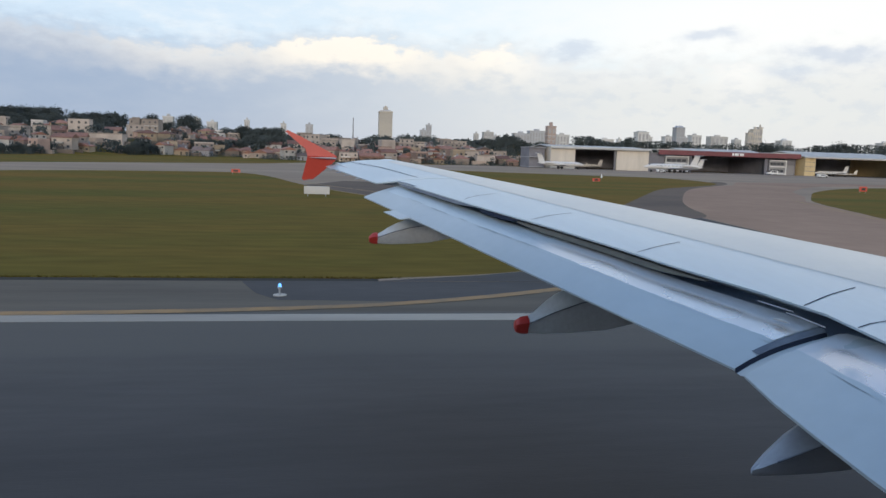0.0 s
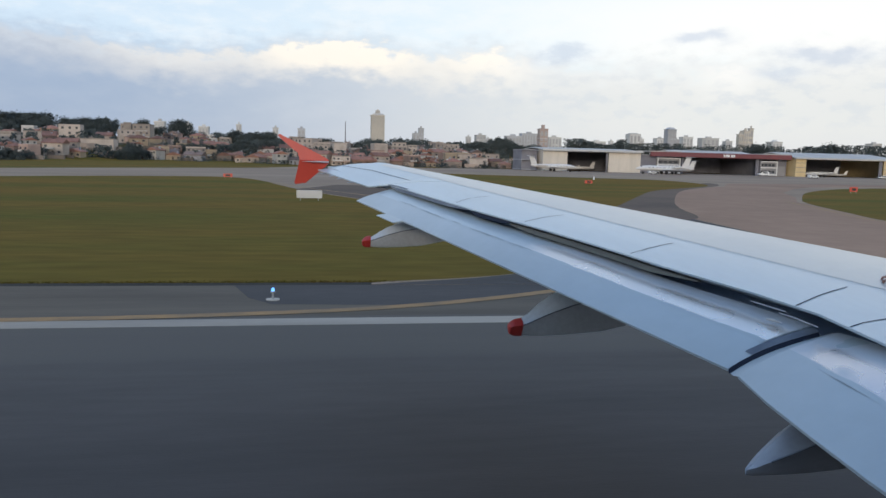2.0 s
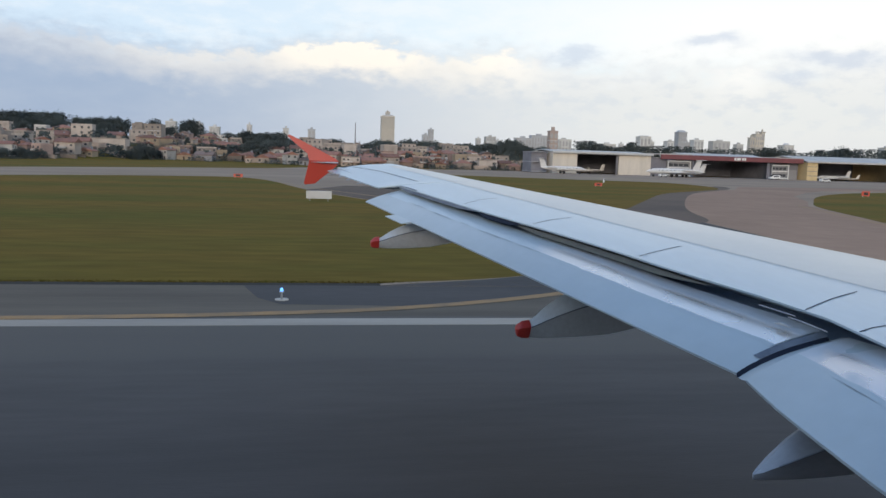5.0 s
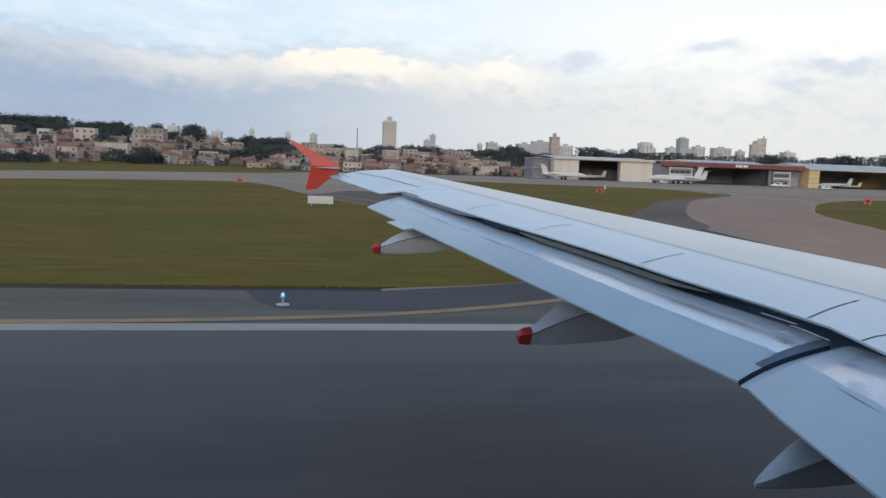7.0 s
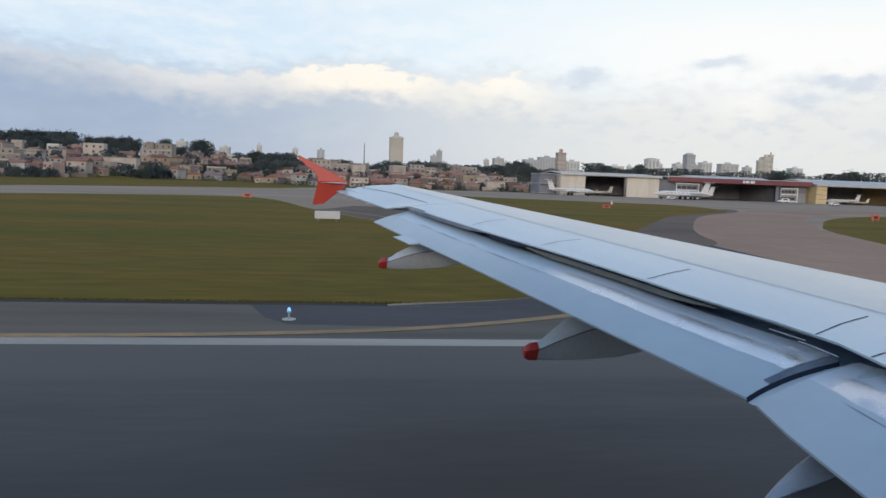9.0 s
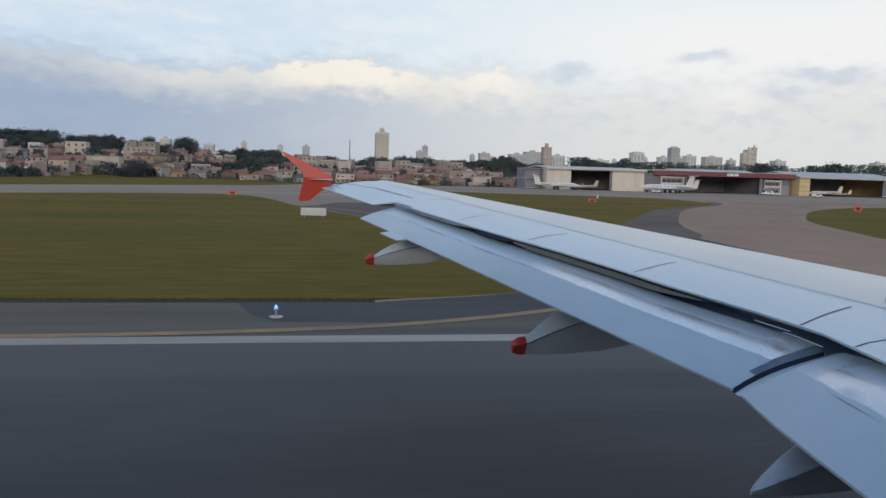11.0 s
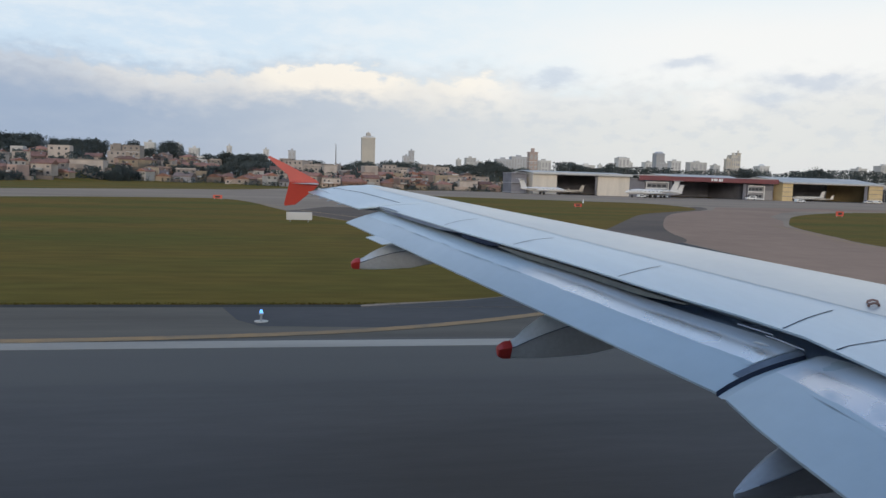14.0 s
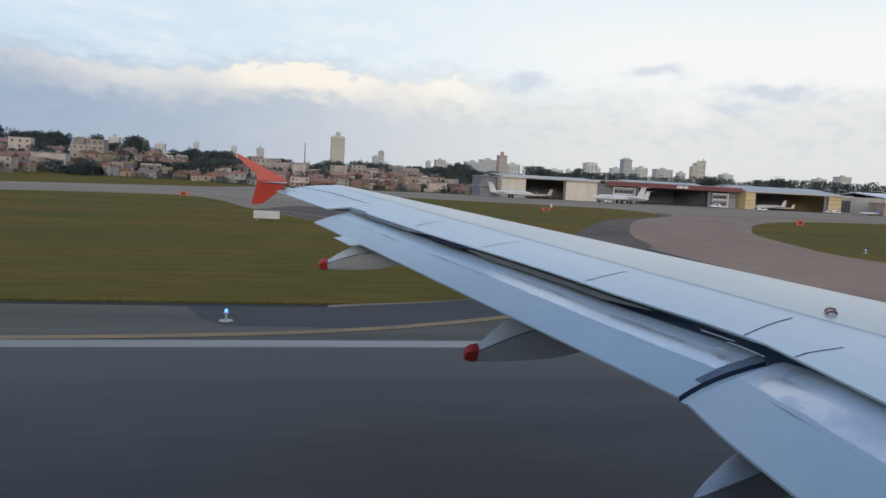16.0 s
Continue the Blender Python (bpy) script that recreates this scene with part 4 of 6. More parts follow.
# grey-roofed hangar with tan pillars
h3, add3 = hangar("wide hangar with tan pillars and a pale grey roof", 80.2, 134.6, 317, 40, 8.6, 11.6, [(85.6, 127.0, 8.1)], TAN, ROOFGREY, seams=3)
add3("roof_apron", boxed(79.4, 140.0, 315.6, 316.9, 8.3, 9.0), ROOFGREY)
glass = thing("glazed_annex", (138.6, 319, 0), "dark glazed annex beside the tan hangar", "building")
part("wall", boxed(-3.2, 3.2, 0, 14, -0.2, 7.3), GREYWALL, glass)
for k in range(3):
    part("window", boxed(-2.9 + k * 2.0, -1.1 + k * 2.0, -0.08, -0.004, 0.6, 6.6), GLASS, glass)

# cream hangar with the orange band
h4, add4 = hangar("cream hangar with a bright orange fascia and open door", 147.0, 197.0, 303, 40, 8.6, 11.2, [(161.8, 172.8, 7.6)], CREAM, WHITE, (ORANGE, 157.0, 200.0), (8.5, 10.4))
add4("end_fascia", boxed(199.3, 200.0, 302.2, 344, 8.5, 10.4), ORANGE)
lean = thing("storage_shed", (150.0, 300.4, 0), "low reddish storage shed beside the cream hangar", "shed")
part("wall", boxed(-5.5, -3.2, 0, 10, -0.1, 6.0), STUCCO_PINK, lean)
part("roof", boxed(-5.8, -3.1, -0.4, 10.2, 6.0, 6.25), ROOFOLD, lean)

# grey block and the dark open hangar with a red edge
block = thing("grey_store", (215, 304, 0), "windowless pale grey store beside the dark hangar", "building")
part("wall", boxed(-7.4, 7.2, 0, 24, -0.2, 8.0), ROOFGREY, block)
part("roof", boxed(-7.7, 7.5, -0.4, 24.4, 8.0, 8.4), GREYWALL, block)
for k in range(6):
    part("rib", boxed(-7.0 + k * 2.5, -6.8 + k * 2.5, -0.09, -0.004, 0, 7.9), GREYWALL, block)
h5, add5 = hangar("dark open-fronted hangar with a thin maroon roof edge", 223.0, 275.0, 303, 36, 8.0, 9.6, [(223.6, 274.4, 7.3)], DARKWALL, DARKWALL, (MAROON, 222.6, 275.4), (7.5, 8.3))
add5("sign_panel", boxed(233, 241, 301.3, 301.39, 7.6, 8.25), WHITE)
hangar("low brown hangar with an open dark front", 282, 330, 305, 34, 6.4, 8.0, [(285, 327, 5.6)], GREYWALL, ROOFOLD)


# ---- parked aircraft and vehicles ----
def parked_jet(length, at, turn, fin_mat, label, high_tail=True):
    j = thing("parked_jet", (0, 0, 0), label, "airplane", "aircraft parked by the hangars")
    r = length * 0.046
    zc = r + 0.055 * length
    L = length
    rings = []
    for f, k, dz in ((0.0, 0.05, 0.35), (0.06, 0.35, 0.25), (0.2, 0.78, 0.1), (0.35, 1, 0), (0.78, 1, 0), (0.88, 0.86, -0.05), (0.95, 0.5, -0.2), (1.0, 0.08, -0.35)):
        rings.append([((f - 0.5) * L, k * r * math.cos(a), zc + dz * r + k * r * math.sin(a)) for a in (2 * math.pi * i / 14 for i in range(14))])
    body = part("fuselage", loft(rings), JET, j, "", 50)
    part("cockpit_window", loft([[((0.905 - 0.5) * L + dx, s * r * 0.62, zc + r * 0.42 + dz) for s in (-1, 1)] + [((0.905 - 0.5) * L + dx - 0.25, s * r * 0.5, zc + r * 0.72 + dz) for s in (1, -1)] for dx, dz in ((0, 0), (0.12, 0.05))]), GLASS, body)
    for s in (-1, 1):
        for k in range(7):
            x = (-0.16 + k * 0.07) * L
            part("cabin_window", boxed(x, x + 0.03 * L, s * r * 0.985 - 0.02, s * r * 0.985 + 0.02, zc + r * 0.16, zc + r * 0.32), GLASS, body)
    for s in (-1, 1):
        prof = lambda x0, x1, y, z, t: [(x0, y, z), ((x0 + x1) / 2, y, z + t), (x1, y, z), ((x0 + x1) / 2, y, z - t)]
        part("wing", loft([prof(-0.12 * L, 0.12 * L, s * r * 0.6, zc - r * 0.7, 0.012 * L), prof(-0.20 * L, -0.13 * L, s * 0.46 * L, zc - r * 0.25, 0.003 * L)]), JET, j, "", 40)
        tz = zc + (0.195 * L if high_tail else 0.6 * r)
        tx = -0.46 * L if high_tail else -0.40 * L
        part("tailplane", loft([prof(tx - 0.04 * L, tx + 0.06 * L, s * 0.01 * L, tz, 0.006 * L), prof(tx - 0.07 * L, tx - 0.02 * L, s * 0.16 * L, tz + 0.005 * L, 0.002 * L)]), fin_mat, j, "", 40)
        ey, ez = s * r * 1.55, zc + r * 0.45
        part("engine", loft([[(x * L, ey + k * r * 0.46 * math.cos(a), ez + k * r * 0.46 * math.sin(a)) for a in (2 * math.pi * i / 12 for i in range(12))] for x, k in ((-0.36, 0.55), (-0.28, 0.95), (-0.20, 1.05), (-0.16, 0.9))]), JET, j, "", 50)
        part("wheel", tube([(-0.02 * L, s * 0.09 * L - 0.12, 0.03 * L), (-0.02 * L, s * 0.09 * L + 0.12, 0.03 * L)], 0.03 * L, 12), RUBBER, j)
        part("gear_leg", tube([(-0.02 * L, s * 0.09 * L, 0.03 * L), (-0.02 * L, s * 0.07 * L, zc - r * 0.6)], 0.06, 6), STEEL, j)
    part("wheel", tube([(0.36 * L, -0.1, 0.022 * L), (0.36 * L, 0.1, 0.022 * L)], 0.022 * L, 12), RUBBER, j)
    part("gear_leg", tube([(0.36 * L, 0, 0.022 * L), (0.36 * L, 0, zc - r * 0.7)], 0.05, 6), STEEL, j)
    top = zc + 0.20 * L
    part("fin", loft([[(-0.34 * L, y, zc + r * 0.6), (-0.43 * L, y * 0.5, top), (-0.52 * L, y * 0.5, top), (-0.47 * L, y, zc + r * 0.5)] for y in (-0.09, 0.09)]), fin_mat, j)
    j.matrix_basis = pose(*at, 0, 0, turn)
    return j


parked_jet(21.5, (-41.5, 308, 0), 4, JET, "white business jet with a high tail, parked on the apron")
parked_jet(25.0, (3.2, 296, 0), 181, JET, "white jet with a high tailplane, parked on the apron")
parked_jet(20.0, (13.0, 306, 0), 178, JET, "white business jet parked before a workshop")
parked_jet(23.0, (214.0, 277, 0), 3, JET, "white jet with a high tail, parked by the dark hangar")
parked_jet(17.0, (97.0, 321, 0), 176, JET, "white business jet inside the tan hangar")
parked_jet(13.0, (96.0, 336, 0), 60, BRICKRED, "white jet with a brown tail inside the hangar")
parked_jet(15.0, (-21.0, 333, 0), 172, JET, "white jet standing inside the pale hangar")
parked_jet(9.5, (-15.5, 338, 0), 20, JET, "small white jet deep inside the pale hangar")
parked_jet(11.0, (113.5, 333, 0), 150, JET, "small white jet deep inside the hangar")
parked_jet(11.0, (164.0, 308, 0), 8, YELLOW, "small yellow-tailed jet standing in the hangar door")
parked_jet(10.5, (139.0, 303, 0), 172, BLUE, "small white plane with a blue tail on the apron", False)
parked_jet(13.0, (262.0, 296, 0), 5, BLUE, "white jet with a blue tail before the dark hangar")


def vehicle(at, turn, size, mat, label, name="van", category="van"):
    l, w, h = size
    v = thing(name, (0, 0, 0), label, category, "vehicles on the apron")
    prof = [(-l / 2, 0.35), (-l / 2, h * 0.9), (-l / 2 + 0.15, h), (l * 0.18, h), (l * 0.32, h * 0.62), (l / 2, h * 0.52), (l / 2, 0.35)]
    bm = prism(prof, -w / 2, w / 2)
    bmesh.ops.bevel(bm, geom=bm.edges[:], offset=0.06, segments=1, affect="EDGES")
    body = part("body", bm, mat, v)
    for s in (-1, 1):
        part("side_window", boxed(-l * 0.34, l * 0.16, s * (w / 2 + 0.006) - 0.01, s * (w / 2 + 0.006) + 0.01, h * 0.6, h * 0.88), GLASS, body)
        for x in (-l * 0.3, l * 0.32):
            part("wheel", tube([(x, s * (w / 2 - 0.1) - 0.1, 0.33), (x, s * (w / 2 - 0.1) + 0.1, 0.33)], 0.33, 12), RUBBER, v)
    part("windscreen", loft([[(l * 0.20, y, h * 0.97), (l * 0.325, y, h * 0.64), (l * 0.345, y, h * 0.66), (l * 0.22, y, h * 0.99)] for y in (-w * 0.42, w * 0.42)]), GLASS, body)
    v.matrix_basis = pose(*at, 0, 0, turn)


vehicle((60.5, 312, 0), 175, (4.8, 1.9, 2.0), WHITE, "white van parked before the maroon hangar")
vehicle((-3.2, 292, 0), 0, (3.6, 1.7, 1.3), WHITE, "low white tow tractor on the apron road", "tow_tractor", "tractor")
vehicle((125.5, 309, 0), 20, (4.6, 1.9, 1.6), WHITE, "white car parked at the hangar door", "car", "car")
vehicle((121.0, 310, 0), 170, (4.4, 1.8, 1.5), JET, "pale car parked at the hangar door", "car", "car")
vehicle((62.0, 279, 0), 0, (4.2, 1.8, 1.5), WHITE, "small white car on the apron road", "car", "car")
vehicle((171.5, 291, 0), 90, (4.2, 1.8, 1.5), WHITE, "small white car before the cream hangar", "car", "car")


# ---- things standing in the grass ----
def build_airfield_things():
    hut = thing("equipment_cabin", (56.2, 119, 0), "red and white striped equipment cabin on the grass", "cabin")
    for k in range(4):
        part("panel", boxed(-1.5 + k * 0.75, -0.75 + k * 0.75, -0.9, 0.9, 0.25, 2.35), CABINRED if k % 2 else WHITE, hut)
    part("roof", boxed(-1.65, 1.65, -1.05, 1.05, 2.35, 2.5), WHITE, hut)
    part("plinth", boxed(-1.6, 1.6, -1.0, 1.0, -0.1, 0.25), CONCRETE, hut)
    part("door", boxed(-0.62, -0.02, -0.95, -0.904, 0.3, 2.1), CABINRED, hut)
    mast = thing("antenna_mast", (55.2, 121, 0), "slim twin-pole white antenna mast with side aerials", "mast")
    for s in (-0.3, 0.3):
        part("pole", tube([(s, 0, -0.1), (s, 0, 7.2)], 0.07, 8), WHITE, mast)
        part("pole_top", tube([(s, 0, 7.2), (s, 0, 12.2)], 0.06, 8), BRICKRED, mast)
    for k in range(12):
        part("rung", tube([(-0.3, 0, 0.8 + k * 0.95), (0.3, 0, 0.8 + k * 0.95)], 0.03, 6), STEEL, mast)
    for z in (4.2, 8.4, 11.6):
        arm = part("arm", tube([(-0.95, -0.1, z), (0.3, -0.1, z)], 0.04, 6), WHITE, mast)
        part("aerial", boxed(-1.15, -0.6, -0.35, -0.12, z - 0.3, z + 0.3), WHITE, arm)
    part("foot", boxed(-0.7, 0.7, -0.5, 0.5, -0.1, 0.2), CONCRETE, mast)
    cab = thing("junction_box", (58.5, 103, 0), "small pale junction box on two posts", "box")
    part("case", boxed(-0.75, 0.75, -0.25, 0.25, 0.45, 1.2, bevel=0.04), WHITE, cab)
    for s in (-0.5, 0.5):
        part("post", boxed(s - 0.06, s + 0.06, -0.06, 0.06, -0.1, 0.45), STEEL, cab)
    for x, y in ((-72.0, 181), (49.0, 171.5), (118, 176)):
        m = thing("edge_marker", (x, y, 0), "small white frangible marker at the apron edge", "marker", "apron edge markers")
        part("cone", tube([(0, 0, -0.05), (0, 0, 0.7)], [0.28, 0.08], 10), WHITE, m)
        part("cap", tube([(0, 0, 0.7), (0, 0, 0.95)], [0.12, 0.10], 8), WHITE, m)
    slab = thing("inspection_slab", (-9.9, 33.4, 0), "flush pale concrete inspection slab in the grass", "slab")
    part("slab", boxed(-0.7, 0.7, -0.35, 0.35, -0.2, 0.0, bevel=0.01), SHOULDER, slab)
    part("lid", boxed(-0.3, 0.3, -0.25, 0.25, 0.0, 0.03), APRON, slab)


build_airfield_things()


# ---- trees ----
def make_tree(seed, height, spread, clumps, leaves):
    rng = random.Random(seed)
    t = thing("tree", (0, -60, -40), "dark green broad-leaved tree with an uneven crown", "tree", "trees behind the airfield")
    bm = tube([(0, 0, -0.5), (0.1, 0, height * 0.3), (-0.1, 0.1, height * 0.62)], [0.045 * height, 0.03 * height, 0.012 * height], 7)
    part("trunk", bm, BARK, t)
    centres = []
    for k in range(clumps):
        a, q = rng.random() * 6.28, rng.random() ** 0.5
        z = height * (0.34 + 0.56 * rng.random())
        lim = spread * (1.05 - abs(z / height - 0.58) * 1.5)
        centres.append((q * lim * math.cos(a), q * lim * math.sin(a), z, height * (0.10 + 0.09 * rng.random())))
    for c in centres[:2]:
        part("limb", tube([(0, 0, height * 0.3), (c[0] * 0.5, c[1] * 0.5, (c[2] + height * 0.3) / 2), (c[0], c[1], c[2])], [0.02 * height, 0.013 * height, 0.005 * height], 5), BARK, t)
    verts, faces = [], []
    for x, y, z, r in centres:
        for i in range(leaves):
            d = Vector((rng.gauss(0, 1), rng.gauss(0, 1), rng.gauss(0, 0.8))).normalized() * r * (0.45 + 0.6 * rng.random())
            p = Vector((x, y, z)) + d
            u = Vector((rng.gauss(0, 1), rng.gauss(0, 1), rng.gauss(0, 1))).normalized()
            w = u.cross(Vector((rng.gauss(0, 1), rng.gauss(0, 1), rng.gauss(0, 1)))).normalized()
            s = height * (0.014 + 0.019 * rng.random())
            k = len(verts)
            verts += [p - u * s, p + w * s * 0.7, p + u * s, p - w * s * 0.7]
            faces.append((k, k + 1, k + 2, k + 3))
    me = bpy.data.meshes.new("crown")
    me.from_pydata([tuple(v) for v in verts], [], faces)
    me.materials.append(LEAF)
    crown = new("crown", me)
    crown.parent = t
    return t


TREES = [make_tree(1, 12, 5.5, 26, 80), make_tree(2, 10, 5.0, 24, 80), make_tree(3, 14, 4.5, 26, 80), make_tree(4, 9, 4.8, 22, 80), make_tree(5, 16, 6.5, 30, 85)]
SIZES = [12, 10, 14, 9, 16]
used = [False] * len(TREES)


def plant(x, y, top, rng):
    """A tree whose crown ends about top metres above its ground."""
    k = min(range(5), key=lambda i: abs(SIZES[i] - top) + rng.random() * 3)
    s = top * 1.25 / SIZES[k]
    m = pose(x, y, hill(x, y) - 0.25 * top, 0, 0, rng.random() * 360)
    if used[k]:
        t = copy_thing(TREES[k], m)
    else:
        t = TREES[k]
        t.matrix_basis = m
        used[k] = True
    t.scale = (s, s, s)


def foliage(name, spots, label, seed, leaves=60):
    """One mesh of many leaf clumps, for hedges, undergrowth and far woods. spots: (x, y, z, height, half width)."""
    rng = random.Random(seed)
    verts, faces = [], []
    for x, y, z, h, w in spots:
        for i in range(leaves):
            a, q = rng.random() * 6.283, rng.random() ** 0.5
            f = rng.random()
            p = Vector((x + w * q * math.cos(a) * (1.1 - 0.55 * f), y + w * q * math.sin(a), z + h * f))
            u = Vector((rng.gauss(0, 1), rng.gauss(0, 1), rng.gauss(0, 1))).normalized()
            v = u.cross(Vector((rng.gauss(0, 1), rng.gauss(0, 1), rng.gauss(0, 1)))).normalized()
            r = (0.06 + 0.08 * rng.random()) * min(h, 7.0)
            k = len(verts)
            verts += [tuple(p - u * r), tuple(p + v * r * 0.7), tuple(p + u * r), tuple(p - v * r * 0.7)]
            faces.append((k, k + 1, k + 2, k + 3))
    me = bpy.data.meshes.new(name)
    me.from_pydata(verts, [], faces)
    me.materials.append(LEAF)
    tagged(new(name, me), label, "foliage", "", "stuff")


def build_trees():
    rng = random.Random(11)
    woods, shrubs = [], []

    def wood(a0, a1, y0, y1, el, n):
        """Far trees between two bearings, for the joined woods."""
        for i in range(n):
            y = y0 + (y1 - y0) * rng.random()
            x = from_seat(a0 + (a1 - a0) * (i + rng.random()) / n, y)
            top = 4.7 + math.hypot(y, x - SEAT) * math.tan(radians(el + rng.uniform(-0.22, 0.08))) - hill(x, y)
            woods.append((x, y, hill(x, y), max(5.0, top), rng.uniform(3.5, 6.5)))

    def along(a0, a1, y0, y1, el, n, least=5.0):
        """n trees between two bearings from the seat whose tops reach about el degrees over the eye."""
        for i in range(n):
            y = y0 + (y1 - y0) * rng.random()
            x = from_seat(a0 + (a1 - a0) * (i + rng.random()) / n, y)
            top = 4.7 + math.hypot(y, x - SEAT) * math.tan(radians(el + rng.uniform(-0.16, 0.06))) - hill(x, y)
            plant(x, y, max(least, top), rng)

    # the big dark tree at the town's edge
    for x, y, h in ((-329, 350, 16), (-323, 354, 15), (-334, 353, 15), (-327, 358, 16), (-320, 350, 12), (-337, 347, 12)):
        plant(x, y, h, rng)
    # the crest of the hill, in rounded dark masses
    along(-25.5, -22.4, 500, 530, 2.1, 8)
    along(-22.4, -18.2, 500, 530, 2.33, 18)
    along(-22.4, -18.6, 480, 495, 1.85, 12)
    along(-17.3, -14.4, 490, 510, 2.15, 12)
    along(-16.9, -14.3, 466, 482, 1.75, 9)
    along(-16.4, -14.5, 446, 458, 1.3, 6)
    along(-12.5, -12.1, 540, 545, 2.25, 1)
    along(-10.1, -9.6, 540, 548, 2.25, 2)
    along(-13.5, -9.0, 570, 600, 1.75, 9)
    along(-10.0, -6.2, 540, 570, 1.45, 9)
    along(-6.4, -3.3, 488, 512, 1.62, 14)
    along(-5.6, -2.6, 430, 450, 1.0, 9)
    along(-4.6, -2.4, 372, 388, 0.45, 7, 4)
    along(-3.2, 1.2, 500, 530, 1.3, 10)
    along(1.5, 3.3, 430, 450, 0.95, 6)
    along(3.6, 5.0, 470, 490, 1.4, 4)
    along(5.6, 8.6, 530, 570, 1.4, 9)
    wood(8.4, 13.0, 540, 600, 1.22, 20)
    along(13.3, 14.5, 530, 560, 1.65, 5)
    along(14.4, 17.0, 480, 520, 1.2, 8)
    wood(18.9, 20.7, 640, 660, 1.62, 11)
    wood(20.5, 27.2, 640, 670, 1.42, 32)
    wood(22.7, 23.3, 620, 640, 1.7, 4)
    wood(27.0, 36.0, 700, 760, 1.38, 32)
    along(32.2, 33.1, 560, 600, 1.55, 4)
    wood(35.4, 45.0, 520, 600, 1.5, 41)
    along(36.6, 37.6, 510, 520, 1.68, 3)
    # dark clumps in the first yards of the town
    def yard_trees(a0, a1, d0, d1, el, n):
        for i in range(n):
            b, y = a0 + (a1 - a0) * (i + rng.random()) / n, 320.0
            for k in range(6):
                y = front(from_seat(b, y)) + d0
            y += (d1 - d0) * rng.random()
            x = from_seat(b, y)
            plant(x, y, max(2.6, 4.7 + math.hypot(y, x - SEAT) * math.tan(radians(el + rng.uniform(-0.25, 0.08))) - hill(x, y)), rng)
    yard_trees(-22.2, -21.3, 2, 8, -0.1, 4)
    yard_trees(-20.9, -19.4, 2, 9, -0.2, 6)
    yard_trees(-18.4, -17.4, 14, 24, 0.3, 4)
    yard_trees(-14.6, -11.5, 1, 9, 0.05, 13)
    yard_trees(-13.4, -12.7, 8, 16, 0.5, 3)
    yard_trees(-9.6, -6.5, 38, 52, 0.55, 11)
    yard_trees(-8.4, -6.6, 14, 22, 0.1, 5)
    yard_trees(-5.9, -3.5, 30, 48, 0.95, 9)
    # dark clumps lower down among the houses
    along(-21.3, -20.3, 277, 284, -0.15, 3, 3)
    along(-20.2, -18.4, 302, 312, 0.1, 4, 3)
    along(-18.8, -17.9, 322, 330, 0.3, 2, 3)
    along(-14.0, -11.9, 360, 372, 0.2, 7, 3)
    along(-10.3, -7.6, 402, 412, 0.5, 9, 4)
    along(-7.6, -6.6, 372, 378, -0.1, 2, 3)
    along(4.9, 6.0, 346, 354, 0.1, 4, 3)
    along(10.6, 12.6, 346, 354, -0.05, 6, 3)
    along(7.6, 8.6, 346, 354, -0.2, 2, 3)
    for i in range(330):
        y = 330 + 200 * rng.random()
        x = from_seat(-24 + 39 * rng.random(), y)
        y = front(x) + 3 + 185 * rng.random()
        shrubs.append((x, y, hill(x, y) - 0.3, rng.uniform(2.4, 6.8), rng.uniform(1.4, 3.8)))
    # a low hedge of shrubs at the foot of the town
    for i in range(120):
        x = -262 + 216 * (i + rng.random()) / 120
        y = front(x) + rng.uniform(0.5, 3.5)
        shrubs.append((x, y, hill(x, y) - 0.2, rng.uniform(0.8, 2.4), rng.uniform(1.0, 2.6)))
    foliage("undergrowth", shrubs, "dark green shrubs and hedges between the houses", 5, 120)
    foliage("far_woods", woods, "belt of dark trees behind the hangars", 6, 300)


build_trees()


